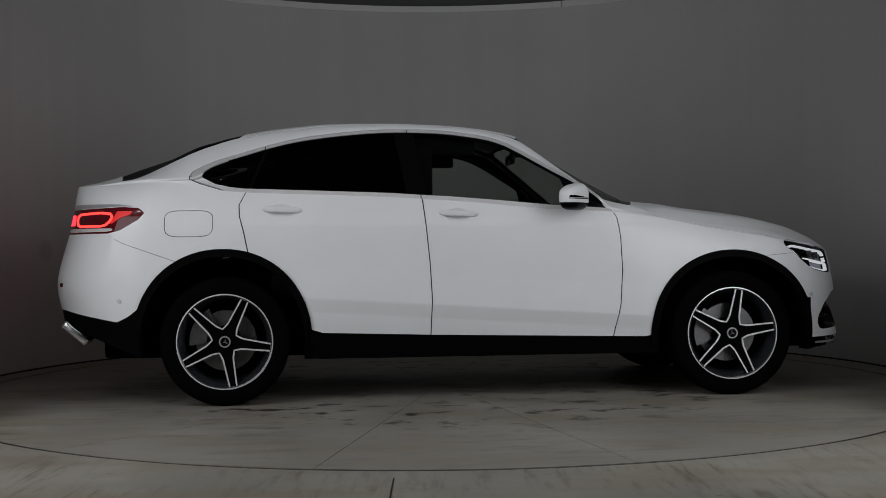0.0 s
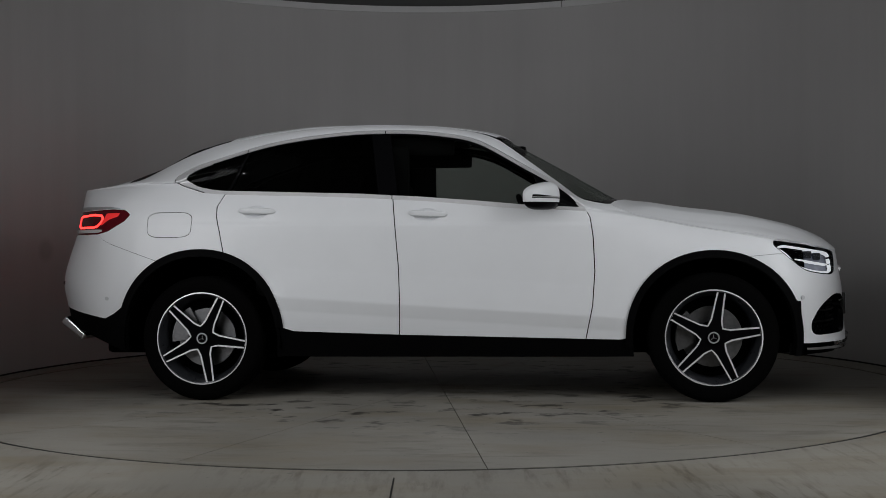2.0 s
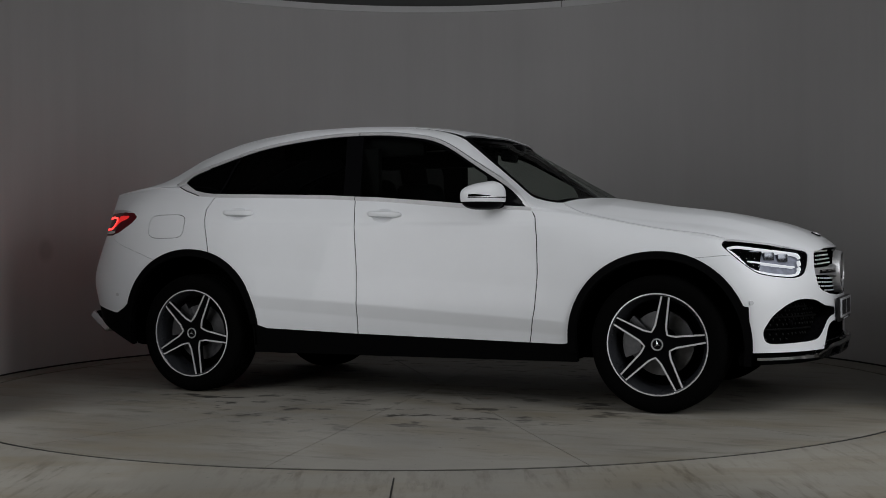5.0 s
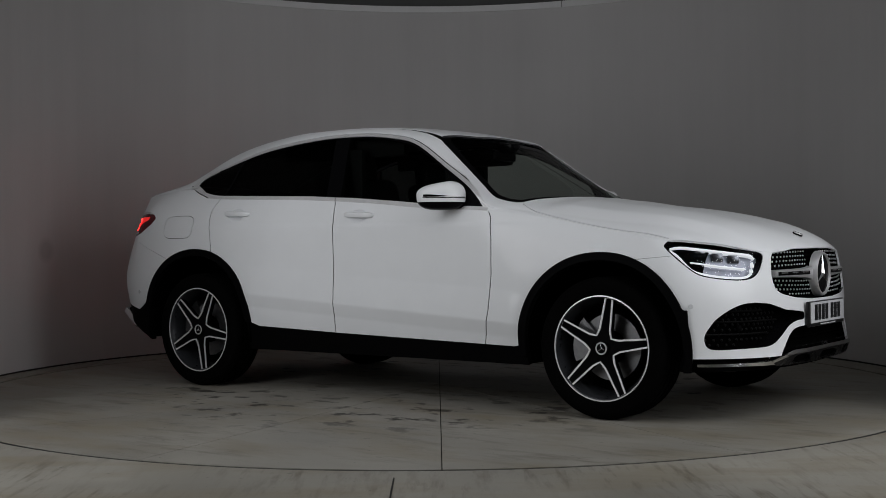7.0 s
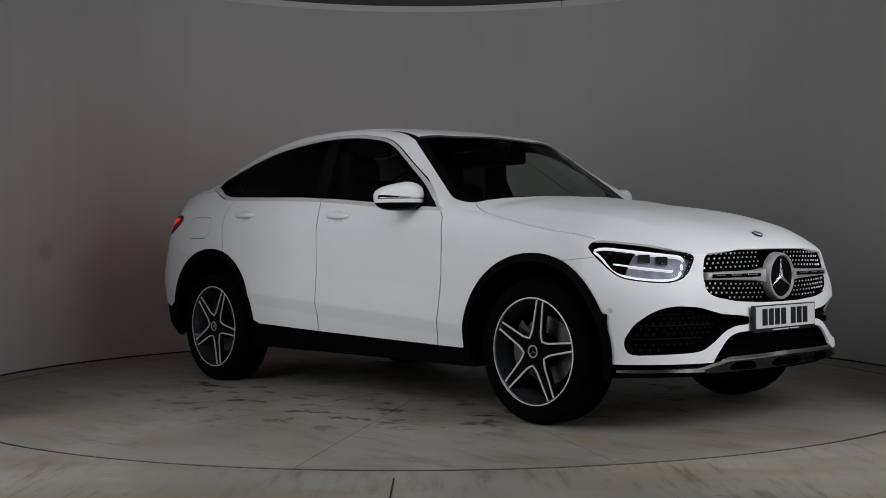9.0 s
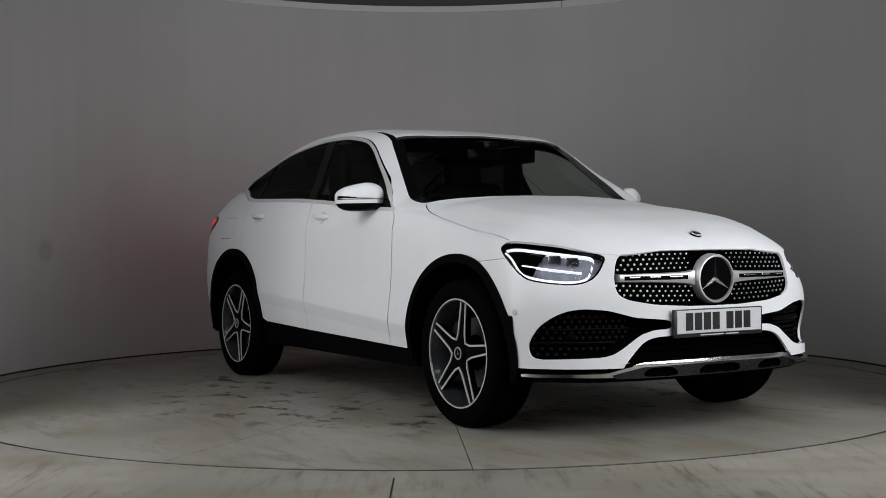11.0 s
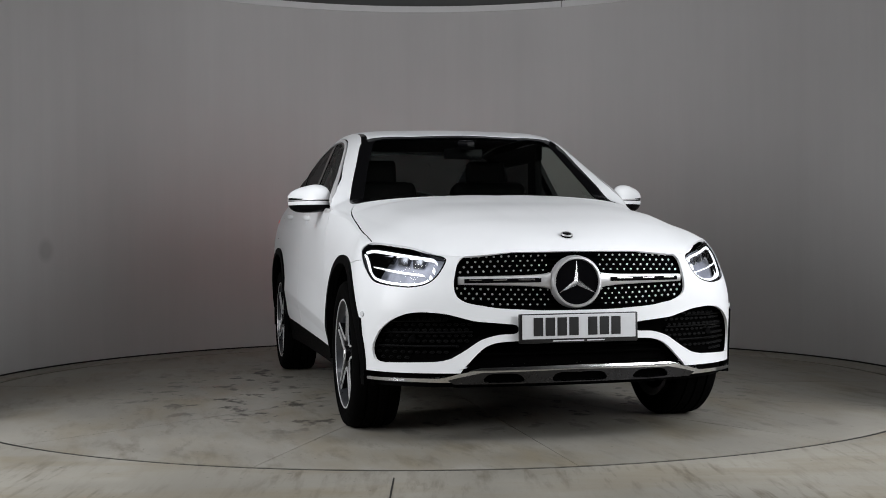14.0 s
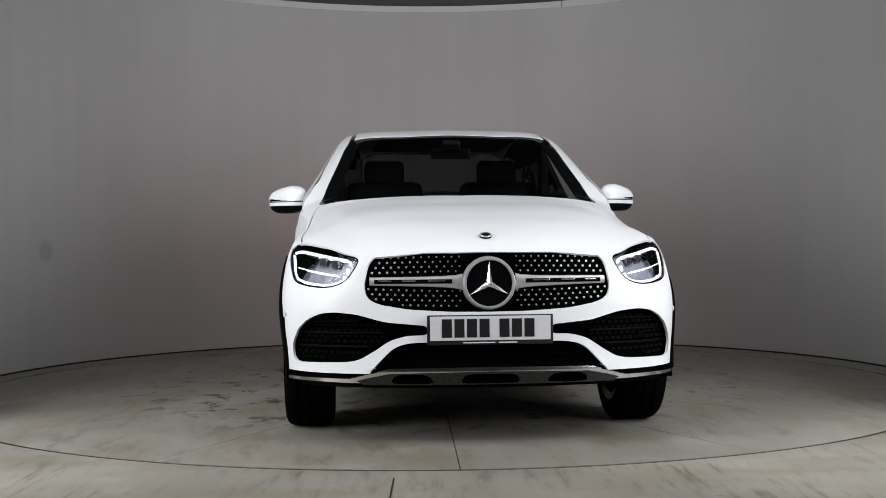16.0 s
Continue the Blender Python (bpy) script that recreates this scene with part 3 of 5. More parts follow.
def both(name, skin, mat, label="", depth=0.012, parent=car):
    """The same part on both sides, as two objects."""
    return [sk.make(name, mat, parent, label) for sk in (skin.edged(depth), skin.mirror().edged(depth))]


def joined(name, skin, mat, label="", depth=0.012, parent=car):
    """A part that runs over the centre line."""
    return skin.edged(depth).plus(skin.mirror().edged(depth)).make(name, mat, parent, label)


# dark inner shell behind all the gaps
P, _ = belt_points(150, 30)
ins = Skin.grid(P, P[..., 0] * 0)
if np.mean(ins.V[:, 1] * ins.V[:, 4]) < 0:
    ins.V[:, 3:6] *= -1
    ins.T = ins.T[:, ::-1].copy()
ARCH_F, ARCH_R = (1.437, .355, .436, .436), (-1.445, .355, .446, .468)


def arch(sk, a, grow=0.0):
    cx, cz, rx, rz = a
    q = ((np.abs(sk.x - cx) / (rx + grow)) ** 2.1 + (np.abs(np.maximum(sk.z, cz - 0.06) - cz) / (rz + grow)) ** 2.1) ** (1 / 2.1)
    return (q - 1) * rx


for a in (ARCH_F, ARCH_R):
    _, ins = ins.cut(arch(ins, a))
_, ins = ins.cut(np.maximum(ins.x * -1 + 1.95, np.maximum(ins.y - 0.9, ins.z - 0.9)))
inner = ins.moved(-0.02)
inner.plus(inner.mirror()).make("inner_shell", VOID, car, "black inner body shell behind the panel gaps")

# wheel arch openings and cladding
_, belt = belt.cut(arch(belt, ARCH_F))
_, belt = belt.cut(arch(belt, ARCH_R))
clad_f, belt = belt.cut(np.minimum(np.maximum(arch(belt, ARCH_F, 0.04), np.maximum(belt.x - 1.93, 0.30 - belt.z)),
                                   np.maximum(belt.x - 1.897 - 0.03 * (0.55 - belt.z), np.maximum(belt.z - 0.555, 1.70 - belt.x))))
clad_r, belt = belt.cut(np.maximum(arch(belt, ARCH_R, 0.042), 0.42 - belt.z + 0 * belt.x))
both("front_arch_cladding", clad_f.moved(0.012), PLASTIC, "black textured plastic front wheel-arch cladding", 0.04)
both("rear_arch_cladding", clad_r.moved(0.012), PLASTIC, "black textured plastic rear wheel-arch cladding", 0.04)

# sills and the low edge of the rear bumper
SILL = [(-2.6, .555), (-2.33, .53), (-2.02, .471), (-1.96, .50), (-1.90, .545), (-1.5, .545), (-1.0, .45), (-.96, .415), (-.90, .396), (-.30, .375), (.74, .350), (.93, .346), (1.0, .36), (1.4, .36), (1.7, .322), (2.6, .326)]
q = np.array(SILL)
low, belt = belt.cut(belt.z - np.interp(belt.x, q[:, 0], q[:, 1]))
sill, rest = low.cut(np.abs(low.x) - 1.15)
both("sill_trim", sill.moved(-0.004), PLASTIC, "black plastic sill under the doors", 0.03)
low_r, low_f = rest.cut(rest.x)
joined("rear_bumper_skirt", low_r.moved(-0.003), PLASTIC, "black lower rear bumper", 0.03)
low_f = low_f.moved(-0.012).shifted(-0.06, 0, 0)
low_f.plus(low_f.mirror()).make("front_skirt", PLASTIC, car, "black lower front skirt")

# front openings: half-width and height
GRILLE = [(-.02, .846), (.28, .842), (.45, .835), (.499, .824), (.523, .791), (.541, .705), (.532, .651), (.488, .624), (.355, .600), (.162, .588), (-.02, .584)]
INTAKE = [(.846, .364), (.858, .40), (.859, .44), (.834, .51), (.788, .556), (.736, .581), (.673, .588), (.575, .579), (.453, .545), (.264, .528), (.267, .489), (.356, .487), (.429, .467), (.503, .417), (.564, .382), (.614, .373)]
LOWER = [(-.02, .458), (.267, .458), (.357, .455), (.418, .435), (.479, .373), (.53, .32), (.53, .25), (-.02, .25)]
GRILLE, INTAKE, LOWER = ([(-.4 if y < 0 else y, z) for y, z in o] for o in (GRILLE, INTAKE, LOWER))
GRILLE, INTAKE, LOWER = soften(GRILLE, 0.03), soften(INTAKE, 0.026, 5), soften(LOWER, 0.04)
cut_g, belt = belt.cut(np.maximum(in_poly(belt.y, belt.z, GRILLE), 1.8 - belt.x))
cut_i, belt = belt.cut(np.maximum(in_poly(belt.y, belt.z, INTAKE), 1.85 - belt.x))
cut_l, belt = belt.cut(np.maximum(in_poly(belt.y, belt.z, LOWER), 1.8 - belt.x))

def pocket(name, skin, depth, mat, label, wall_mat=None):
    """A recessed opening: a back set in by depth and the wall round it."""
    back = skin.shifted(-depth, 0, 0)
    full = back.plus(back.mirror())
    ob = full.make(name, mat, car, label)
    e = skin.rim()
    e = e[(skin.y[e[:, 0]] > 0.004) | (skin.y[e[:, 1]] > 0.004)]
    n = len(skin.V)
    V = np.concatenate([skin.V[:, :3], skin.V[:, :3] - np.array([depth + 0.004, 0, 0])])
    F = [(a, b, b + n, a + n) for a, b in e]
    V2 = V * np.array([1, -1, 1])
    F2 = [tuple(i + 2 * n for i in f[::-1]) for f in F]
    used = sorted({i for f in F for i in f})
    lut = {u: k for k, u in enumerate(used)}
    m = len(used)
    F = [tuple(lut[i] for i in f) for f in F]
    verts = np.concatenate([V[used], V2[used]])
    F += [tuple(i + m for i in f[::-1]) for f in F]
    mesh_ob("reveal", verts, F, wall_mat or GLOSSBLACK, ob)
    return ob


grille = pocket("grille", cut_g, 0.045, VOID, "black diamond-pattern radiator grille with chrome pins")
for s in (1, -1):
    sk = cut_i if s > 0 else cut_i.mirror()
    ob = sk.shifted(-0.07, 0, 0).make("side_intake", VOID, car, "black side air intake")
    e = sk.rim()
    used = np.unique(e)
    lut = {int(u): k for k, u in enumerate(used)}
    m = len(used)
    V = np.concatenate([sk.V[used, :3], sk.V[used, :3] - np.array([0.074, 0, 0])])
    mesh_ob("reveal", V, [(lut[int(a)], lut[int(b)], lut[int(b)] + m, lut[int(a)] + m) for a, b in e], GLOSSBLACK, ob)
lower_intake = pocket("lower_intake", cut_l, 0.06, VOID, "black lower air intake")

# panel gaps and panels
GAP = 0.0030
GAPS = []
GAP_REAR = [(-1.31, 1.20), (-1.355, 1.11), (-1.352, 1.046), (-1.33, .965), (-1.296, .80)]
GAP_MID = [(-.338, 1.17), (-.318, .986), (-.298, .764), (-.290, .573), (-.298, .36)]
GAP_FRONT = [(.70, 1.085), (.747, 1.069), (.774, 1.021), (.789, .911), (.796, .723), (.782, .534), (.740, .33)]


def interp_gap(gap, z):
    g = np.array(sorted((b, a) for a, b in gap))
    return np.interp(z, g[:, 0], g[:, 1])


def gap_cut(skin, sd, where=None, GAP=GAP):
    """Take a strip out of a skin along sd = 0, where the second function is below zero."""
    aside = None
    if where is not None:
        skin, aside = skin.cut(where(skin))
    one, rest = skin.cut(sd(skin) + GAP)
    strip, two = rest.cut(sd(rest) - GAP)
    GAPS.append(strip)
    out = one.plus(two)
    return out.plus(aside) if aside is not None else out


def islands(sk):
    """The separate pieces of a skin, largest first."""
    lab = np.arange(len(sk.V))
    while True:
        old = lab.copy()
        low = lab[sk.T].min(1)
        for k in range(3):
            np.minimum.at(lab, sk.T[:, k], low)
        lab = lab[lab]
        if (old == lab).all():
            break
    face = lab[sk.T[:, 0]]
    out = []
    for v in np.unique(face):
        T = sk.T[face == v]
        used, inv = np.unique(T, return_inverse=True)
        if len(T) > 3:
            out.append(Skin(sk.V[used], inv.reshape(T.shape)))
    return sorted(out, key=lambda q: -len(q.T))


for gp in (GAP_REAR, GAP_MID, GAP_FRONT):
    belt = gap_cut(belt, lambda k: k.x - interp_gap(gp, k.z))
FUEL = rounded([(-1.758, 1.079), (-1.495, 1.079), (-1.500, .935), (-1.758, .935)])
belt = gap_cut(belt, lambda k: in_poly(k.x, k.z, FUEL), None, 0.0018)
fuel, belt = belt.cut(in_poly(belt.x, belt.z, FUEL))
fuel.edged(0.01).make("fuel_flap", PAINT, car, "white rounded fuel filler flap")

# bumper joints: behind the tail light down to the arch, and from the arch to the headlight
belt = gap_cut(belt, lambda k: k.z - np.interp(k.x, [-2.06, -2.03, -1.98, -1.70], [.955, .925, .90, .80]), lambda k: np.abs(k.x + 1.86) - 0.2, 0.0012)
belt = gap_cut(belt, lambda k: k.z - np.interp(k.x, [1.60, 1.80], [.795, .812]), lambda k: np.abs(k.x - 1.70) - 0.11, 0.0012)

# headlights, seen square to the corner of the nose
HEAD = [(-.003, .865), (.021, .888), (.068, .892), (.276, .869), (.488, .822), (.481, .786), (.457, .734), (.421, .703), (.354, .69), (.238, .699), (.147, .715), (.101, .747), (.044, .80), (.002, .848)]
HEAD = soften(HEAD, 0.035)
HX, HY, HE = 1.755, .854, (.7787, .6274)


def head_u(x, y):
    return (x - HX) * HE[0] + (HY - y) * HE[1]


hd = np.maximum(in_poly(head_u(belt.x, belt.y), belt.z, HEAD), 1.6 - belt.x)
head, belt = belt.cut(hd)
hd_top = np.maximum(in_poly(head_u(top.x, top.y), top.z, HEAD), 1.6 - top.x)
head_t, top = top.cut(hd_top)

# tail lights
TAIL = [(-2.60, 1.093), (-2.233, 1.095), (-1.983, 1.103), (-1.90, 1.096), (-1.867, 1.069), (-1.901, 1.031), (-2.0, .973), (-2.068, .957), (-2.60, .952)]
tail, belt = belt.cut(np.maximum(in_poly(belt.x, belt.z, TAIL), 0.33 - belt.y))
TRIM = [(-2.6, 1.122), (-2.2, 1.122), (-2.02, 1.118), (-1.93, 1.108), (-1.90, 1.099), (-2.0, 1.106), (-2.2, 1.098), (-2.6, 1.095)]
tail_trim, belt = belt.cut(np.maximum(in_poly(belt.x, belt.z, TRIM), 0.33 - belt.y))
both("tail_light_trim", tail_trim.moved(0.002), SILVER, "silver strip over the tail light")

# split the painted belt into panels
f_door, rest = belt.cut(np.maximum(interp_gap(GAP_MID, belt.z) - belt.x, belt.x - interp_gap(GAP_FRONT, belt.z)))
r_door, rest = rest.cut(np.maximum(interp_gap(GAP_REAR, rest.z) - rest.x, rest.x - interp_gap(GAP_MID, rest.z)))
bump_line = np.interp(rest.x, [-2.6, -2.06, -1.98, -1.70, 1.66, 1.80, 1.9, 2.6], [.955, .955, .90, .80, .80, .812, .83, .87])
low_p, fender = rest.cut(np.maximum(rest.z - bump_line, 1.62 - np.abs(rest.x)))
rb, fb = low_p.cut(low_p.x)
quarter, wing = fender.cut(fender.x)
HANDLES = ((-1.118, 1.081, 2.0), (-.132, 1.053, 2.6))


def bowl_cut(skin, x0, z0, ax=.072, az=.040, deep=0.016):
    """Cut a shallow oval dish out of a door and press it in."""
    def q2(k):
        return ((k.x - x0) / ax) ** 2 + ((k.z - z0) / az) ** 2
    dish, door = skin.cut((np.sqrt(q2(skin)) - 1) * az)
    dip = np.clip(1 - q2(dish), 0, 1)
    dish.V[:, :3] -= dish.V[:, 3:6] * (deep * dip)[:, None]
    dish.V[:, 3] -= 2 * deep * (dish.x - x0) / ax ** 2
    dish.V[:, 5] -= 2 * deep * (dish.z - z0) / az ** 2
    dish.V[:, 3:6] /= np.linalg.norm(dish.V[:, 3:6], axis=1)[:, None]
    return door, dish


r_door, r_dish = bowl_cut(r_door, HANDLES[0][0] - .008, HANDLES[0][1] - .008)
f_door, f_dish = bowl_cut(f_door, HANDLES[1][0] - .008, HANDLES[1][1] - .008)
front_doors = both("front_door", f_door, PAINT, "white front door with body-colour handle")
rear_doors = both("rear_door", r_door, PAINT, "white rear door with body-colour handle")
joined("front_bumper", fb, PAINT, "white sculpted front bumper")
joined("rear_bumper", rb, PAINT, "white rear bumper")
pieces = islands(wing)
both("front_wing", pieces[0], PAINT, "white front wing")
for one in pieces[1:]:
    both("wing_filler", one, PAINT, "white filler panel beside the headlight")
joined("rear_quarter", quarter, PAINT, "white rear quarter panels and tailgate")

# windows and upper body
CHROME_OUT = [(-1.632, 1.262), (-1.628, 1.285), (-1.598, 1.312), (-1.52, 1.349), (-1.359, 1.401), (-1.208, 1.447), (-1.035, 1.489), (-.874, 1.514), (-.709, 1.532), (-.54, 1.543), (-.411, 1.544), (-.213, 1.537),
              (-.045, 1.517), (.119, 1.481), (.278, 1.40), (.444, 1.301), (.598, 1.21), (.679, 1.147), (.75, 1.065), (.73, 1.03), (-1.3, 1.10), (-1.45, 1.198), (-1.57, 1.235)]
GLASS_OUT = [(-1.566, 1.269), (-1.562, 1.289), (-1.517, 1.325), (-1.357, 1.384), (-1.206, 1.426), (-1.033, 1.468), (-.872, 1.493), (-.708, 1.511), (-.539, 1.522), (-.407, 1.523), (-.212, 1.513),
             (-.044, 1.49), (.119, 1.45), (.278, 1.37), (.444, 1.271), (.597, 1.177), (.659, 1.134), (.716, 1.078), (.41, 1.097), (.121, 1.125), (-.202, 1.152), (-.347, 1.16), (-.521, 1.172), (-1.009, 1.19), (-1.337, 1.202), (-1.404, 1.21), (-1.488, 1.228)]


def arc(poly, n):
    """Round off the first n corners of an outline into one smooth bow."""
    p = np.array(poly[:n])
    t = np.r_[0, np.cumsum(np.hypot(*np.diff(p, axis=0).T))]
    return [tuple(q) for q in spline(t, np.linspace(0, t[-1], 70), p)] + poly[n:]


CHROME_OUT, GLASS_OUT = arc(CHROME_OUT, 19), arc(GLASS_OUT, 18)
on_side = top.w - 0.47
sd = np.maximum(in_poly(top.x, top.z, CHROME_OUT), on_side)
dlo, top = top.cut(sd - 0.006 * np.clip((.62 - top.x) / .08, 0.1, 1))
seal, dlo = dlo.cut(-in_poly(dlo.x, dlo.z, CHROME_OUT))
glass, frame_ = dlo.cut(in_poly(dlo.x, dlo.z, GLASS_OUT))
both("window_seal", seal.moved(-0.006), VOID, "black rubber window seal")
frame_ = gap_cut(frame_, lambda k: k.x + .341, lambda k: k.z - 1.3)
frame_ = gap_cut(frame_, lambda k: k.x + .405, lambda k: 1.3 - k.z)
frame_ = gap_cut(frame_, lambda k: k.x + 1.215, lambda k: 1.3 - k.z)
inner_f, frame_ = frame_.cut(np.maximum(0.015 + in_poly(frame_.x, frame_.z, CHROME_OUT), np.maximum(1.30 - 0.09 * (frame_.x + 1.5) - frame_.z, -1.42 - frame_.x)))
both("window_frame", inner_f.moved(-0.003), GLOSSBLACK, "black inner window frame", 0.01)
both("window_surround", frame_.moved(0.002), SATIN, "satin chrome surround of the side windows", 0.015)
sail, glass = glass.cut(0.50 + 0.35 * (1.15 - glass.z) - glass.x)
pil = -.335 - 0.17 * (glass.z - 1.16)
pillar, glass = glass.cut(np.abs(glass.x - (pil - 0.03)) - 0.055)
f_gl, r_gl = glass.cut(-.4 - glass.x)
div = -1.30 + 0.42 * (r_gl.z - 1.20)
bar, r_gl = r_gl.cut(np.abs(r_gl.x - div) - 0.008)
d_gl, q_gl = r_gl.cut(-1.30 + 0.42 * (r_gl.z - 1.20) - r_gl.x)
both("mirror_sail", sail.moved(-0.003), GLOSSBLACK, "black triangular panel at the mirror foot", 0.01)
both("door_pillar", pillar.moved(-0.002), GLOSSBLACK, "gloss black pillar between the doors", 0.03)
both("glass_divider", bar.moved(-0.002), GLOSSBLACK, "", 0.02)
for nm, sk, mat, lb in (("front_window", f_gl, GLASS_CLEAR, "lightly tinted front side window"), ("rear_window", d_gl, GLASS_DARK, "dark privacy glass"), ("quarter_window", q_gl, GLASS_DARK, "dark privacy glass")):
    for s in (sk, sk.mirror()):
        ob = s.moved(-0.005).make(nm, mat, car, lb)

# windscreen, with its black band, and the rear screen, in plan
WS = [(.292, -.1), (.292, .0), (.285, .3), (.262, .48), (.235, .592), (.30, .622), (.45, .668), (.6, .716), (.725, .752), (.80, .764), (.86, .758), (.89, .738), (.905, .68), (.95, .5), (1.0, .25), (1.01, -.1)]
cut_ws, top = top.cut(np.maximum(in_poly(top.x, top.y, WS), 0.44 - top.w))
ws_in, ws_band = cut_ws.cut(np.maximum(in_poly(cut_ws.x, cut_ws.y, [(.31, -.1), (.31, 0), (.30, .3), (.28, .46), (.272, .535), (.45, .597), (.6, .642), (.70, .674), (.79, .694), (.845, .672), (.90, .5), (.95, .25), (.96, -.1)]), -1))
ws_in = ws_in.moved(-0.018)
sunk = np.clip(-in_poly(ws_band.x, ws_band.y, WS) / 0.04, 0, 1) * np.clip((.68 - np.abs(.62 - ws_band.x)) / .1, 0, 1)
ws_band.V[:, :3] -= ws_band.V[:, 3:6] * (0.015 * sunk)[:, None]
joined("windscreen", ws_in, GLASS_CLEAR, "raked windscreen, dark interior behind", 0.004)
joined("windscreen_band", ws_band.moved(-0.003), GLOSSBLACK, "black edge band of the windscreen", 0.006)
RS = [(-1.30, -.1), (-1.30, .0), (-1.33, .43), (-1.37, .505), (-1.63, .507), (-1.85, .498), (-1.99, .485), (-2.05, .45), (-2.12, 0), (-2.12, -.1)]
cut_rs, top = top.cut(np.maximum(in_poly(top.x, top.y, RS), 0.5 - top.w))
cut_rs.plus(cut_rs.mirror()).moved(-0.004).make("rear_screen", GLASS_REAR, car, "dark sloping rear screen")

# the black roof ditch beside the roof panel
ditch = curve1(EDGE, top.x, 1)
dsd = np.maximum(np.abs(top.y - ditch + 0.001) - np.interp(top.x, [-1.3, -.6, .1, .26], [.008, .010, .015, .019]), np.maximum(top.x - 0.26, np.maximum(-1.33 - top.x, 0.44 - top.w)))
ditch_s, top = top.cut(dsd)
both("roof_strip", ditch_s.moved(-0.004), GLOSSBLACK, "black strip along the roof edge", 0.01)

# bonnet, divided from the wings by a gap that sweeps up to the screen
HOODGAP = [(.893, .742), (.908, .757), (.935, .771), (.97, .783), (1.02, .790), (1.10, .795), (1.30, .803), (1.55, .818), (1.70, .824), (1.78, .82), (1.9, .80)]
q = np.array(HOODGAP)
top = gap_cut(top, lambda k: k.y - np.interp(k.x, q[:, 0], q[:, 1]), lambda k: np.maximum(.895 - k.x, k.x - 1.77))
cowl = [(1.012, -.05), (1.0, .25), (.95, .5), (.905, .68), (.89, .74)]
c = np.array([(b, a) for a, b in cowl])
hood_sd = np.maximum(np.interp(top.y, c[:, 0], c[:, 1]) - top.x, np.where(top.x < 1.9, top.y - np.interp(top.x, q[:, 0], q[:, 1]), -0.01))
bonnet, upper = top.cut(hood_sd)
joined("bonnet", bonnet, PAINT, "white bonnet with soft creases")
roof, upper = upper.cut(np.maximum(upper.y - curve1(EDGE, upper.x, 1) + 0.004, np.maximum(-1.36 - upper.x, np.maximum(upper.x - .32, .44 - upper.w))))
joined("roof_panel", roof, PAINT, "white roof panel")
lining = upper.cut(np.maximum(upper.x - .50, -1.2 - upper.x))[0].moved(-0.03)
for sk in (lining, lining.mirror()):
    sk.make("cabin_lining", VOID, car, "black inner lining of the pillars")
joined("upper_body", upper, PAINT, "white roof rails, windscreen pillars and rear deck")

# black strips just under the surface paint the shade inside the panel gaps
for g in GAPS:
    if len(g.T):
        g = g.moved(-0.005)
        for one in islands(g):
            for sk in (one, one.mirror()):
                sk.make("gap_shade_strip", VOID, car, "black strip standing in for the shade in a body panel gap")

# ---- headlights in detail ----


def head_strip(path, half):
    u, v = head_u(head.x, head.y), head.z
    return head.cut(to_line(u, v, path) - half)[0]


DRL_UP = [(.028, .853), (.07, .863), (.165, .852), (.257, .840), (.40, .821), (.425, .816), (.438, .80), (.429, .752)]
DRL_LOW = [(.024, .842), (.054, .821), (.085, .78), (.101, .76), (.127, .739), (.17, .728), (.23, .717), (.329, .708), (.39, .711), (.42, .726), (.429, .752)]
DRL_UP, DRL_LOW = soften(DRL_UP, 0.03, 4, False), soften(DRL_LOW, 0.03, 4, False)
DRL_BAR = [(.114, .786), (.231, .770), (.393, .750)]
for s in (1, -1):
    fl = (lambda k: k) if s > 0 else (lambda k: k.mirror())
    lamp = fl(head).moved(-0.045).make("headlight", LAMP_INNER, car, "LED headlight with glowing white daytime strips")
    fl(head).moved(0.0).make("cover", GLASS_LAMP, lamp, "clear headlight cover")
    rim_sk = head.cut(-0.008 - in_poly(head_u(head.x, head.y), head.z, HEAD))[0]
    fl(rim_sk).moved(-0.004).edged(0.045).make("bezel", GLOSSBLACK, lamp, "gloss black headlight edge")
    for nm, path, half in (("upper_light_strip", DRL_UP, 0.0044), ("lower_light_strip", DRL_LOW, 0.005), ("middle_light_bar", DRL_BAR, 0.0024)):
        fl(head_strip(path, half)).moved(-0.012).edged(0.02).make(nm, DRL, lamp, "glowing white light strip")
    for u, z, r in ((.17, .810, .026), (.255, .802, .026), (.335, .792, .026), (.20, .747, .02), (.285, .735, .02)):
        x, y = HX + HE[0] * u, HY - HE[1] * u
        bm = bmesh.new()
        bulge = 0.012 + 0.03 * math.sin(math.pi * min(1, max(0, u / .49)))
        cx, cy = x + HE[1] * (bulge - 0.035), y + HE[0] * (bulge - 0.035)
        box(bm, 0, 0, 0, 2.2 * r, 0.05, 1.6 * r, 0.006)
        bm.transform(Matrix.Translation((cx, -s * cy, z)) @ Matrix.Rotation(s * math.atan2(HE[1], HE[0]), 4, "Z"))
        part("reflector", bm, LENS, lamp, "faceted reflector block", True)

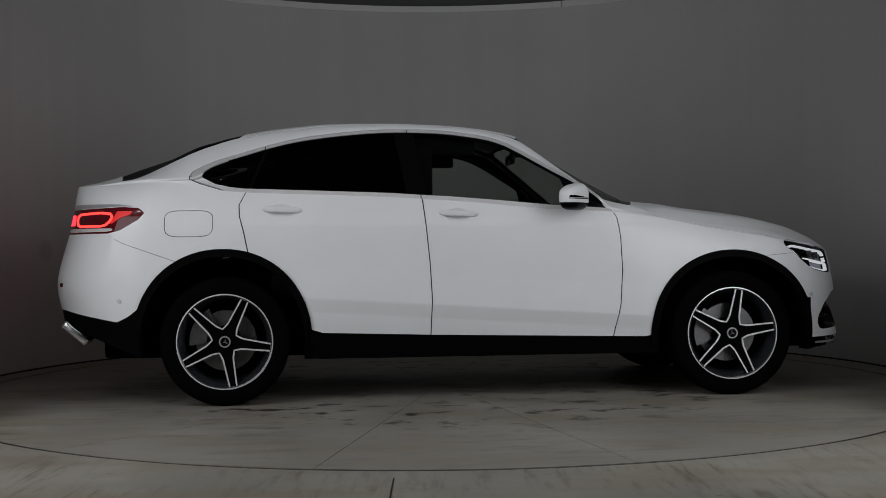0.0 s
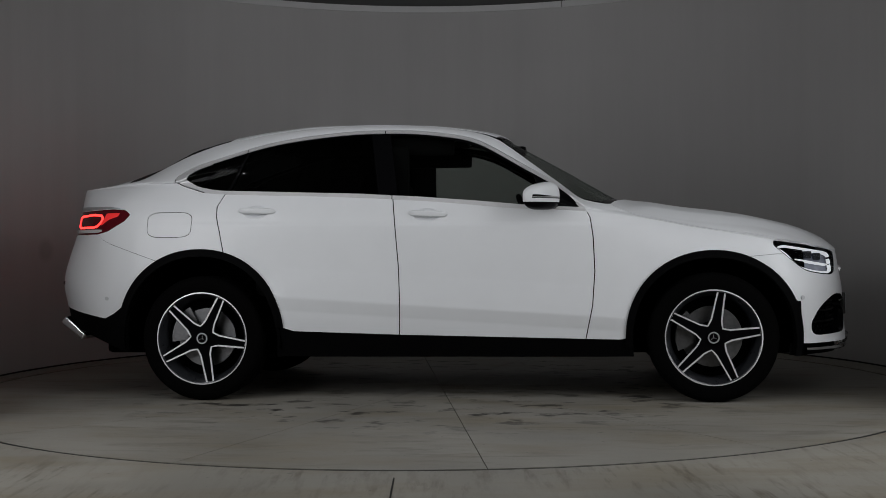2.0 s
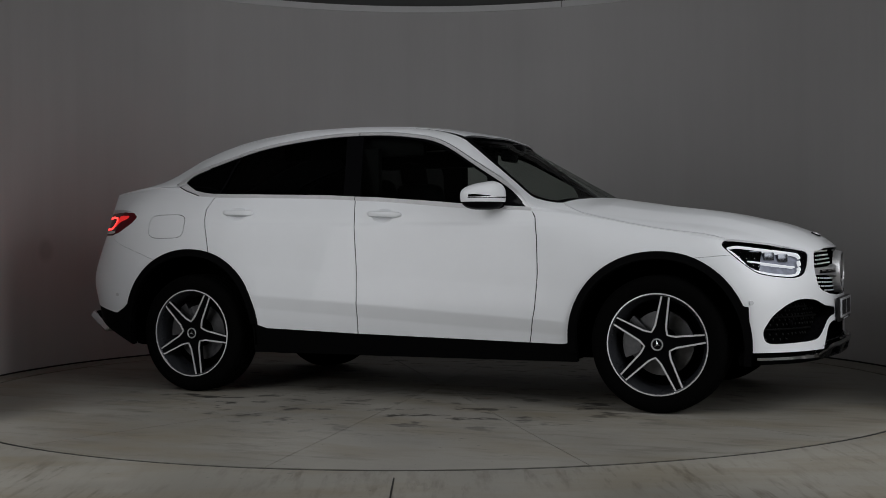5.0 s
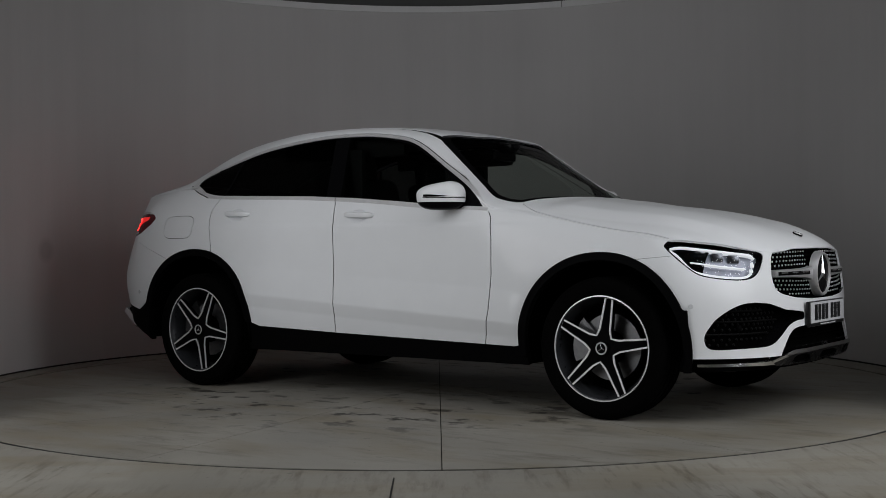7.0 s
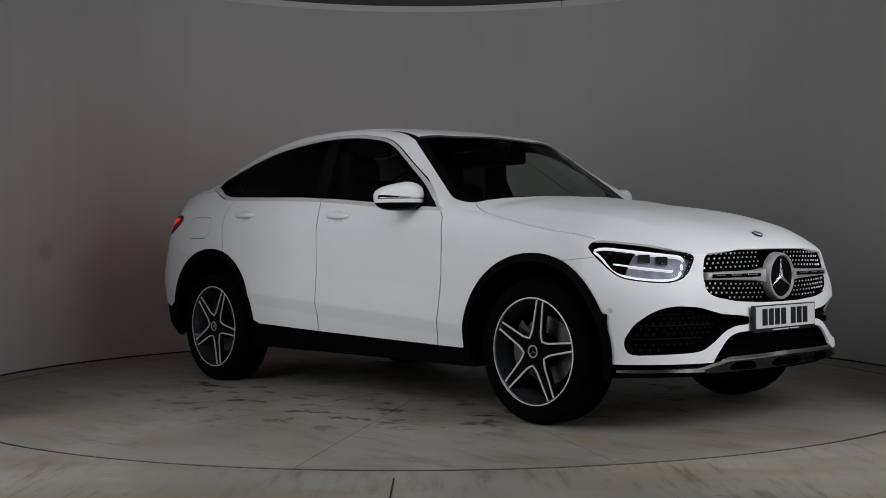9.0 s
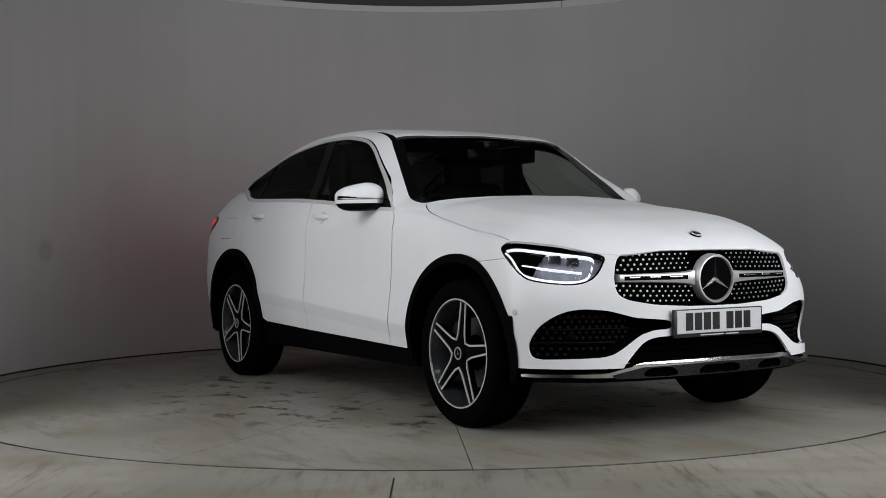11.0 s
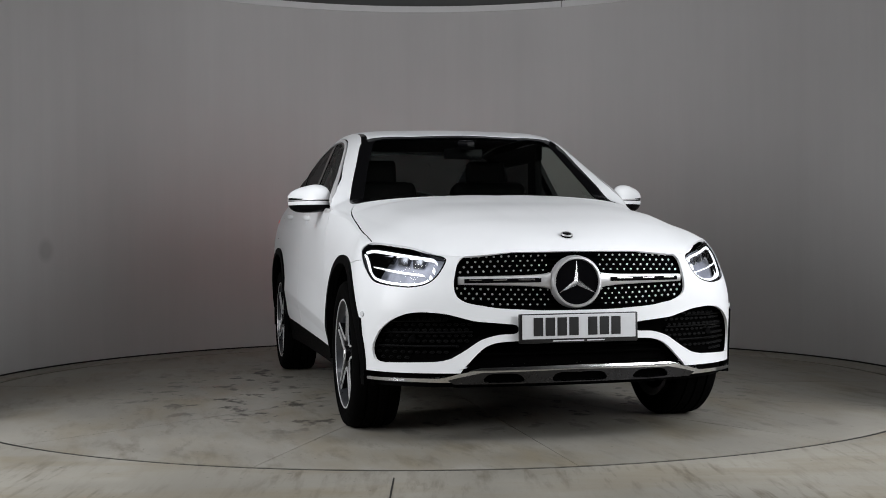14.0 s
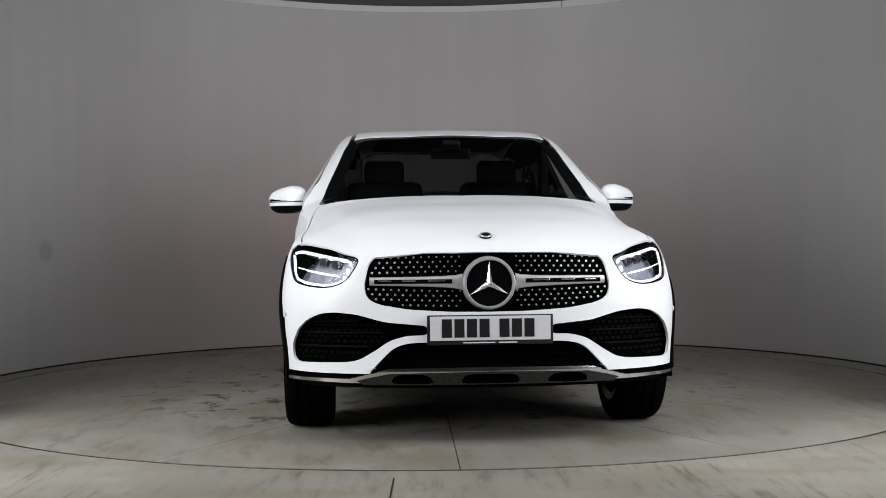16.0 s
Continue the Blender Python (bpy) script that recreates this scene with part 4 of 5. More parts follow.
# ---- tail lights in detail ----
TAIL_RING = [(-2.272, 1.03), (-2.268, 1.055), (-2.25, 1.066), (-2.12, 1.072), (-2.06, 1.066), (-2.045, 1.05), (-2.06, 1.022), (-2.085, 1.003), (-2.12, .998), (-2.25, .998), (-2.267, 1.008), (-2.272, 1.03)]
for s in (1, -1):
    fl = (lambda k: k) if s > 0 else (lambda k: k.mirror())
    lamp = fl(tail.edged(0.03)).make("tail_light", RED_DARK, car, "slim dark red tail light, lit")
    inner_t = tail.cut(in_poly(tail.x, tail.z, TAIL) + 0.010)[0]
    pale, redp = inner_t.cut(np.maximum(inner_t.z - .985, inner_t.x + 2.04))
    ringp = redp.cut(to_line(redp.x, redp.z, TAIL_RING) - 0.006)[0]
    rear_l = redp.cut(np.maximum(redp.x + 2.292, np.abs(redp.z - 1.035) - 0.03))[0]
    if len(rear_l.T):
        fl(rear_l).moved(0.003).edged(0.01).make("rear_light", TAIL_REAR, lamp, "bright red light facing rearwards")
    wedge = redp.cut(in_poly(redp.x, redp.z, [(-2.03, 1.055), (-2.02, 1.078), (-1.93, 1.079), (-1.945, 1.06), (-2.0, 1.042), (-2.06, 1.0), (-2.04, 1.035)]))[0]
    fl(pale).moved(0.003).edged(0.01).make("reversing_lens", PALE_LENS, lamp, "pale reversing lens")
    fl(ringp).moved(0.003).edged(0.01).make("light_ring", TAIL_ON, lamp, "bright red light ring")
    fl(wedge).moved(0.003).edged(0.01).make("side_light", TAIL_SOFT, lamp, "soft red side light")

# ---- lower trim, lip and skid plate ----
LIPS = [(.895, .298), (.857, .299), (.602, .304), (.528, .325), (.431, .346), (-.02, .350), (-.02, .279), (.529, .279), (.602, .279), (.857, .285), (.895, .290)]
lip, _ = belt0.cut(np.maximum(in_poly(belt0.y, belt0.z, LIPS), 1.93 - belt0.x))
SLOTS = [[(.235, .284), (.435, .284), (.404, .325), (.272, .325)], [(-.02, .284), (.135, .284), (.108, .325), (-.02, .325)]]
slots = []
for sl in SLOTS:
    one, lip = lip.cut(in_poly(lip.y, lip.z, rounded(sl, 4)))
    slots.append(one)


def tuck(sk):
    """Lean the lip backwards towards its lower edge."""
    sk.V[:, 0] -= np.maximum(0, .335 - sk.z) * 0.45 * np.clip((.75 - sk.y) / .15, 0, 1)
    n = sk.V[:, 3:6]
    n[:, 2] -= 0.42 * np.clip((.75 - sk.y) / .15, 0, 1) * (sk.z < .335)
    n /= np.linalg.norm(n, axis=1)[:, None]


tuck(lip)
lip_in, lip_out = lip.cut(lip.y - np.interp(lip.z, [.25, .335], [.50, .63]))
# bright chrome edge on top; the shade of the face below is in its colour
ribbon, lip_in = lip_in.cut(np.interp(lip_in.y, [0, .431, .528, .602, .66], [.350, .346, .325, .304, .303]) - 0.016 - lip_in.z)
skid = joined("skid_plate", lip_in.moved(0.012), SKID, "silver front skid plate, its face darkened for shade, with black slots", 0.03)
lip_low, lip_out = lip_out.cut(lip_out.z - np.interp(lip_out.y, [.60, .70, .857], [.286, .287, .286]))
for sk in (ribbon.edged(0.03), ribbon.mirror().edged(0.03)):
    sk.moved(0.014).make("bright_edge", CHROME, skid, "bright upper edge of the skid plate")
both("front_lip", lip_out.moved(0.010), CHROME, "bright chrome strip along the front lip", 0.02)
both("lip_underside", lip_low.moved(0.006), PLASTIC, "black underside of the front lip", 0.02)
for k, one in enumerate(slots):
    tuck(one)
    sh = one.moved(-0.006)
    if k == 0:
        for s in (sh, sh.mirror()):
            s.make("slot", VOID, skid, "black slot in the skid plate")
    else:
        sh.plus(sh.mirror()).make("slot", VOID, skid, "black slot in the skid plate")

# ---- grille bar, badge and pins ----
for s in (1, -1):
    bm = bmesh.new()
    ys = [.115, .14, .2, .3, .4, .47, .515]
    zt = [.752, .746, .742, .740, .739, .738, .738]
    zb = [.678, .686, .692, .696, .699, .701, .702]
    rows = []
    for y, a, b in zip(ys, zt, zb):
        x = nose_x(y, .72) + 0.002
        rows.append([bm.verts.new((x + dx, s * y, z)) for dx, z in ((-0.03, a), (0, a - .003), (.004, a - .010), (.004, b + .010), (0, b + .003), (-0.03, b))])
    for p, q in zip(rows, rows[1:]):
        for k in range(5):
            bm.faces.new((p[k], p[k + 1], q[k + 1], q[k]) if s > 0 else (p[k], q[k], q[k + 1], p[k + 1]))
    bm.faces.new(rows[-1])
    gbar = part("grille_bar", bm, SILVER, grille, "silver cross bar of the grille", True)
    bm = bmesh.new()
    rows = []
    for y in (.16, .2, .3, .4, .47, .495):
        x = nose_x(y, .72) + 0.008
        hh = 0.009
        rows.append([bm.verts.new((x, s * y, .7195 + hh)), bm.verts.new((x, s * y, .7195 - hh)), bm.verts.new((x - 0.01, s * y, .7195 - hh)), bm.verts.new((x - 0.01, s * y, .7195 + hh))])
    for p, q in zip(rows, rows[1:]):
        for k in range(4):
            bm.faces.new((p[k], p[(k + 1) % 4], q[(k + 1) % 4], q[k]))
    bm.faces.new(rows[0])
    bm.faces.new(rows[-1])
    part("bar_slot", bm, GLOSSBLACK, gbar, "black slot in the grille bar")
    for y0, y1 in ((.19, .265), (.315, .375), (.42, .475)):
        bm = bmesh.new()
        ym = (y0 + y1) / 2
        ang = math.atan2(nose_x(y1, .72) - nose_x(y0, .72), y1 - y0)
        box(bm, nose_x(ym, .72) + 0.009, s * ym, .723, 0.006, y1 - y0, 0.006, 0.002, Matrix.Rotation(-s * ang, 4, "Z"))
        part("bar_insert", bm, CHROME, gbar)


def star_points(r, inner, turn=90):
    return [((r if k % 2 == 0 else inner) * math.cos(radians(turn + 60 * k)), (r if k % 2 == 0 else inner) * math.sin(radians(turn + 60 * k))) for k in range(6)]


def star(bm, r, inner, h, place):
    """A three-pointed star whose points slope to a raised middle."""
    pts = [bm.verts.new(place(u, v, 0)) for u, v in star_points(r, inner)]
    mid = bm.verts.new(place(0, 0, h))
    for k in range(6):
        bm.faces.new((pts[k], pts[(k + 1) % 6], mid))
    bm.faces.new(pts[::-1])


BX, BZ = 2.243, .7095
bm = bmesh.new()
lathe(bm, [(.0005, .002), (.098, .002), (.102, -.03), (.0005, -.03)], 48, "x", (BX, 0, BZ))
emblem = part("emblem", bm, GLOSSBLACK, grille, "round black emblem disc", True)
bm = bmesh.new()
lathe(bm, [(.099, -.03), (.099, .006), (.102, .012), (.109, .011), (.114, .002), (.117, -.03)], 64, "x", (BX, 0, BZ))
part("ring", bm, SILVER, emblem, "silver ring round the emblem", True)
bm = bmesh.new()
star(bm, .099, .0135, .012, lambda u, v, h: (BX + .003 + h, -u, BZ + v))
part("star", bm, CHROME, emblem, "silver three-pointed shape")

pin_bm = bmesh.new()
lathe(pin_bm, [(.0050, -.004), (.0050, -.001), (.0038, .0005), (.0004, .001)], 8, "x")
pin_me = bpy.data.meshes.new("grille_pin")
pin_bm.to_mesh(pin_me)
pin_bm.free()
pin_me.materials.append(PIN)
for s in (1, -1):
    for row, z in enumerate((.826, .805, .784, .763, .676, .655, .634, .612)):
        for col in range(13):
            y = .125 + .033 * (col + 0.5 * (row % 2))
            zz = z - 0.006 * (y / .5) ** 2 * (1 if z > .7 else -1.8)
            gy = np.array([y])
            if in_poly(gy, np.array([zz]), GRILLE)[0] > -0.011 or math.hypot(y, zz - BZ) < .126:
                continue
            pin = new("grille_pin", pin_me)
            pin.parent = grille
            k = 0.75 + 0.35 * y / .5
            pin.matrix_local = Matrix.Translation((nose_x(y, zz) - 0.018, s * y, zz)) @ Matrix.Rotation(s * radians(14 * y / .5), 4, "Z") @ Matrix.Diagonal((1, k, k, 1))
for z in (.826, .805, .784, .763, .676, .655, .634, .612):
    bm = bmesh.new()
    pts = [yy for yy in np.linspace(-.53, .53, 25) if in_poly(np.array([abs(yy)]), np.array([z]), GRILLE)[0] < -0.004]
    tube(bm, [(nose_x(y, z) - 0.034, y, z) for y in pts], 0.004, 6)
    part("grille_slat", bm, VOID, grille)

# bonnet badge
bm = bmesh.new()
lathe(bm, [(.0005, .004), (.022, .004), (.026, .002), (.027, -.006)], 28, "z")
bm.transform(Matrix.Translation((2.118, 0, .918)) @ Matrix.Rotation(radians(24), 4, "Y"))
badge = part("bonnet_badge", bm, GLOSSBLACK, car, "small round dark bonnet badge", True)
bm = bmesh.new()
lathe(bm, [(.0205, .003), (.0215, .0062), (.0255, .0055), (.0275, .001)], 28, "z")
bm.transform(Matrix.Translation((2.118, 0, .918)) @ Matrix.Rotation(radians(24), 4, "Y"))
part("badge_ring", bm, SILVER, badge, "", True)

# ---- number plate, its characters as plain bars ----
bm = bmesh.new()
PX = 2.272
box(bm, PX - 0.012, 0, .511, 0.02, .545, .128, 0.006)
plate = part("number_plate", bm, PLATE_INK, car, "white number plate in a black holder", True)
bm = bmesh.new()
box(bm, PX - 0.001, 0, .518, 0.006, .52, .104, 0.002)
part("plate_face", bm, PLATE_WHITE, plate, "white plate face")
for y in (-.188, -.134, -.08, -.026, .06, .114, .168):
    bm = bmesh.new()
    box(bm, PX + 0.0025, y - 0.0, .519, 0.003, .043, .079, 0.001)
    part("plate_bar", bm, PLATE_INK, plate)
for y, wd in ((-.05, .14), (.075, .08)):
    bm = bmesh.new()
    box(bm, PX + 0.0002, y, .4565, 0.004, wd, .005, 0.0005)
    part("holder_bar", bm, PLATE_WHITE, plate)

# lower intake slats, side intake slats and mesh studs
for z in (.40, .43):
    bm = bmesh.new()
    tube(bm, [(nose_x(y, z) - 0.045, y, z) for y in np.linspace(-.42, .42, 15)], 0.006, 6)
    part("intake_slat", bm, VOID, lower_intake)
for s in (1, -1):
    for z, y0, y1 in ((.545, .56, .80), (.495, .45, .825), (.435, .52, .84)):
        bm = bmesh.new()
        tube(bm, [(nose_x(y, z) - 0.055, s * y, z) for y in np.linspace(y0, y1, 9)], 0.005, 6, 1.6)
        part("intake_fin", bm, STUD, car, "gloss black fin in the side intake", True)
    verts, faces = [], []
    for i in range(9):
        for j in range(14):
            y, z = .46 + .029 * j + .0145 * (i % 2), .385 + .024 * i
            if in_poly(np.array([y]), np.array([z]), INTAKE)[0] > -0.016:
                continue
            x0, k0 = nose_x(y, z) - 0.066, len(verts)
            verts += [(x0 + h, s * (y + w * math.cos(a)), z + 0.6 * w * math.sin(a)) for h, w in ((0, .013), (.006, .009)) for a in (radians(60 * n) for n in range(6))]
            faces += [tuple(k0 + v for v in (n, (n + 1) % 6, 6 + (n + 1) % 6, 6 + n)) for n in range(6)] + [tuple(k0 + 6 + n for n in range(6))]
    mesh_ob("intake_mesh", verts, faces, STUD, car, "dull black honeycomb mesh in the side intake", smooth=False)
    bm = bmesh.new()
    lathe(bm, [(.0005, .006), (.012, .006), (.016, .002), (.017, -.01)], 16, "x", (nose_x(.70, .465) - 0.05, s * .70, .465))
    part("intake_sensor", bm, PLASTIC, car, "black round parking sensor in the side intake", True)
    bm = bmesh.new()
    x, z = 1.912, .573
    y = side_y(x, z)
    lathe(bm, [(.0005, .004), (.011, .004), (.012, -.003)], 16, "y")
    bm.transform(Matrix.Translation((x, -s * (y + 0.001), z)) @ Matrix.Rotation(radians(0 if s < 0 else 180) + s * radians(28), 4, "Z"))
    part("parking_sensor", bm, PLATE_WHITE, car, "round parking sensor in the bumper", True)
    bm = bmesh.new()
    x, z = -2.004, .586
    y = side_y(x, z)
    lathe(bm, [(.0005, .004), (.011, .004), (.012, -.003)], 16, "y")
    bm.transform(Matrix.Translation((x, -s * (y + 0.001), z)) @ Matrix.Rotation(radians(0 if s < 0 else 180) - s * radians(20), 4, "Z"))
    part("parking_sensor", bm, PLATE_WHITE, car, "round parking sensor in the bumper", True)
    # exhaust trim and rear reflector
    bm = bmesh.new()
    box(bm, -2.27, -s * .63, .405, .17, .22, .05, 0.015, Matrix.Rotation(radians(40), 4, "Y"), 3)
    part("exhaust_trim", bm, CHROME, car, "bright chrome exhaust trim", True)
    bm = bmesh.new()
    box(bm, -2.312, -s * .695, .672, .03, .15, .022, 0.004, Matrix.Rotation(s * radians(39), 4, "Z"))
    part("rear_reflector", bm, RED_DARK, car, "narrow red rear reflector", True)

# ---- door handles ----
for doors, dish, (x0, z0, tilt) in ((rear_doors, r_dish, HANDLES[0]), (front_doors, f_dish, HANDLES[1])):
    for door, s in zip(doors, (1, -1)):
        y = side_y(x0, z0)
        bm = bmesh.new()
        n = 16
        rows = []
        for k in range(n + 1):
            u = -1 + 2 * k / n
            xx = x0 + u * .113
            zz = z0 - math.tan(radians(tilt)) * u * .113
            out = 0.004 + 0.030 * (1 - abs(u) ** 4)
            half = 0.017 * (1 - abs(u) ** 6) ** 0.5 + 0.001
            rows.append([bm.verts.new((xx, -s * (y + out * o), zz + half * v)) for o, v in ((.45, .95), (.9, .75), (1.0, .1), (.85, -.7), (.5, -.95), (.2, -.6), (.2, .6))])
        for p, q in zip(rows, rows[1:]):
            for k in range(7):
                bm.faces.new((p[k], p[(k + 1) % 7], q[(k + 1) % 7], q[k]))
        bm.faces.new(rows[0])
        bm.faces.new(rows[-1])
        part("handle", bm, PAINT, door, "white body-colour pull handle", True)
        (dish if s > 0 else dish.mirror()).make("handle_dish", PAINT, door, "white dished grip recess behind the handle")

# ---- door mirrors ----


def shell(cx, cy, cz, ax, ay, az, n=44, m=30):
    """A blunt egg: flat behind, drawn out to a rounded tip."""
    P = np.empty((n, m, 3))
    for i in range(n):
        a = 2 * math.pi * i / (n - 1)
        for j in range(m):
            b = -math.pi / 2 + math.pi * j / (m - 1)

            def pw(v, e):
                return math.copysign(abs(v) ** e, v)
            x, y, z = pw(math.cos(b), .65) * pw(math.cos(a), .8), pw(math.cos(b), .65) * pw(math.sin(a), .7), pw(math.sin(b), .75)
            if x < 0:
                x *= 0.55
            taper = 1 - 0.16 * max(0, x)
            P[i, j] = (cx + ax * x, cy + ay * y * taper, cz + az * z * ((1 - 0.28 * max(0, 0.35 - y)) if z > 0 else 0.95))
    sk = Skin.grid(P, P[..., 0] * 0)
    if np.mean(((sk.V[:, :3] - np.array([cx, cy, cz])) * sk.V[:, 3:6]).sum(1)) < 0:
        sk.V[:, 3:6] *= -1
        sk.T = sk.T[:, ::-1].copy()
    return sk


MX, MY, MZ = .505, -.945, 1.140
egg = shell(0, 0, 0, .068, .137, .081)
ca, sa = math.cos(radians(-40)), math.sin(radians(-40))
for k in (0, 3):
    ex, ey = egg.V[:, k].copy(), egg.V[:, k + 1].copy()
    egg.V[:, k], egg.V[:, k + 1] = ca * ex - sa * ey, sa * ex + ca * ey
egg.V[:, :3] += (MX, MY, MZ)
black_low, up = egg.cut(egg.z - 1.106)
band_w, up = up.cut(up.z - 1.126)
ind, cap = up.cut(np.maximum(up.z - 1.146 + 0.10 * np.maximum(0, up.x - .50), .46 - up.x + 0 * up.z))
glass_m, cap = cap.cut((cap.x - MX) * ca + (cap.V[:, 1] - MY) * sa + 0.031)
for s in (1, -1):
    fl = (lambda k: k) if s > 0 else (lambda k: k.mirror())
    mir = fl(cap).edged(0.006).make("door_mirror", PAINT, car, "white door mirror with black base and indicator strip")
    fl(band_w).edged(0.004).make("lower_band", PAINT, mir)
    fl(ind.moved(-0.002)).edged(0.004).make("indicator", GLOSSBLACK, mir, "dark indicator strip with a silver line")
    line, _ = ind.cut(np.abs(ind.z - 1.135) - 0.0045)
    fl(line).edged(0.004).make("indicator_line", SILVER, mir, "silver line in the indicator")
    fl(black_low).edged(0.004).make("base", GLOSSBLACK, mir, "black mirror underside")
    fl(glass_m.moved(0.001)).make("mirror_glass", CHROME, mir, "mirror glass")
    bm = bmesh.new()
    tube(bm, [(.52, -s * .90, 1.092), (.545, -s * .865, 1.086), (.57, -s * .835, 1.083)], 0.02, 10, 2.0)
    part("arm", bm, GLOSSBLACK, mir, "black mirror arm", True)

# ---- wheels ----
HUB_R, HALF = .3555, .118


def build_wheel():
    """Outer face towards -y, centre at the origin, one spoke along +x."""
    bm = bmesh.new()
    lathe(bm, [(.262, -.1), (.258, -.1075), (.2525, -.1045), (.247, -.085), (.232, -.055), (.222, .02), (.225, .10), (.262, .11)], 64, "y")
    w = part("wheel", bm, ALLOY_DARK, None, "dark grey five twin-spoke alloy wheel with bright edges", True)
    bm = bmesh.new()
    lathe(bm, [(.2565, -.1035), (.2575, -.1105), (.2635, -.1100), (.2655, -.1035)], 72, "y")
    part("bright_rim", bm, ALLOY_CUT, w, "thin bright machined rim edge", True)
    bm = bmesh.new()
    prof = [(.260, -.10), (.268, -.112), (.290, -.1175), (.318, -.1165), (.337, -.110), (.348, -.098), (.354, -.08)]
    for g in (-.052, 0.0, .052):
        prof += [(.3555, g - .006), (.3475, g - .005), (.3475, g + .005), (.3555, g + .006)]
    prof += [(.354, .08), (.348, .098), (.337, .110), (.30, .1175), (.262, .105)]
    lathe(bm, prof, 96, "y")
    part("tyre", bm, RUBBER, w, "black road tyre with grooved tread", True)
    # five spokes with a bright line along each edge
    V = (.0600, .0436)
    for k in range(5):
        m = Matrix.Rotation(-radians(72 * k), 4, "Y")
        bm = bmesh.new()
        face = [(0.02, -.0145), (V[0], -V[1]), (.080, -.0375), (.098, -.0325), (.256, -.0235), (.256, .0235), (.098, .0325), (.080, .0375), V, (0.02, .0145)]

        def at(u, v, h):
            return (u, h - 0.006 * (u / .256), v)
        prism(bm, face, -.058, -.088, at)
        bm.transform(m)
        sp = part("spoke", bm, GLOSSBLACK, w, "black spoke with bright machined edges")
        for s in (1, -1):
            bm = bmesh.new()
            strip = [(.255, .0235), (.098, .0325), (.080, .0375), V, (.0535, .0389), (.074, .0305), (.095, .0240), (.2505, .0150), (.2505, 0), (.255, 0)]
            strip = [(u, s * v) for u, v in strip]
            prism(bm, strip, -.086, -.0935, at)
            bm.transform(m)
            part("bright_edge", bm, ALLOY_CUT, sp)
    bm = bmesh.new()
    lathe(bm, [(.0005, -.104), (.033, -.104), (.038, -.098), (.040, -.06)], 32, "y")
    cap_ = part("hub_cap", bm, GLOSSBLACK, w, "round hub cap with a silver ring", True)
    bm = bmesh.new()
    lathe(bm, [(.024, -.1035), (.0255, -.1065), (.031, -.1065), (.0325, -.1035)], 32, "y")
    part("cap_ring", bm, SILVER, cap_, "", True)
    bm = bmesh.new()
    star(bm, .0245, .004, .004, lambda u, v, h: (u, -.104 - h, v))
    part("cap_star", bm, CHROME, cap_)
    bm = bmesh.new()
    lathe(bm, [(.06, .0), (.168, .0), (.168, .028), (.06, .028)], 56, "y")
    part("brake_disc", bm, STEEL, w, "grey steel brake disc", True)
    bm = bmesh.new()
    lathe(bm, [(.0005, -.05), (.075, -.05), (.085, .0), (.085, .05), (.0005, .05)], 40, "y")
    part("hub", bm, VOID, w, "dark wheel hub", True)
    bm = bmesh.new()
    pts = [(.105 * math.cos(a), .105 * math.sin(a)) for a in np.linspace(2.2, 3.4, 9)] + [(.20 * math.cos(a), .20 * math.sin(a)) for a in np.linspace(3.4, 2.2, 9)]
    prism(bm, pts, -.028, .05, lambda u, v, h: (u, h, v))
    part("brake_caliper", bm, STEEL, w, "grey brake caliper")
    bm = bmesh.new()
    lathe(bm, [(.0005, .03), (.235, .03), (.235, .04), (.0005, .04)], 40, "y")
    part("backing_plate", bm, VOID, w, "dark backing plate", True)
    return w


wheel = build_wheel()
wheel.parent = car
WY = .795
spots = [(pose(1.4365, -WY, HUB_R) @ pose(0, 0, 0, ry=-8)), (pose(-1.4365, -WY, HUB_R) @ pose(0, 0, 0, ry=8)),
         (pose(1.4365, WY, HUB_R, rz=180) @ pose(0, 0, 0, ry=20)), (pose(-1.4365, WY, HUB_R, rz=180) @ pose(0, 0, 0, ry=-15))]
wheel.matrix_basis = spots[0]
for sp in spots[1:]:
    copy_thing(wheel, sp)

# dark wheel housings and underside
for x in (1.4365, -1.4365):
    for s in (1, -1):
        bm = bmesh.new()
        n = 28
        r = .442 if x > 0 else .458
        A, B = [], []
        for k in range(n + 1):
            a = radians(-8 + 196 * k / n)
            A.append(bm.verts.new((x + r * math.cos(a), -s * .905, .355 + r * math.sin(a))))
            B.append(bm.verts.new((x + r * math.cos(a), -s * .54, .355 + r * math.sin(a))))
        for k in range(n):
            bm.faces.new((A[k], A[k + 1], B[k + 1], B[k]))
        c = bm.verts.new((x, -s * .54, .355))
        for k in range(n):
            bm.faces.new((B[k], B[k + 1], c))
        part("wheel_housing", bm, VOID, car, "black wheel housing liner", True)
bm = bmesh.new()
box(bm, -.05, 0, .30, 4.2, 1.06, .12, 0.03)
box(bm, 0, 0, .31, 1.9, 1.60, .14, 0.03)
part("underbody", bm, VOID, car, "black car underside")

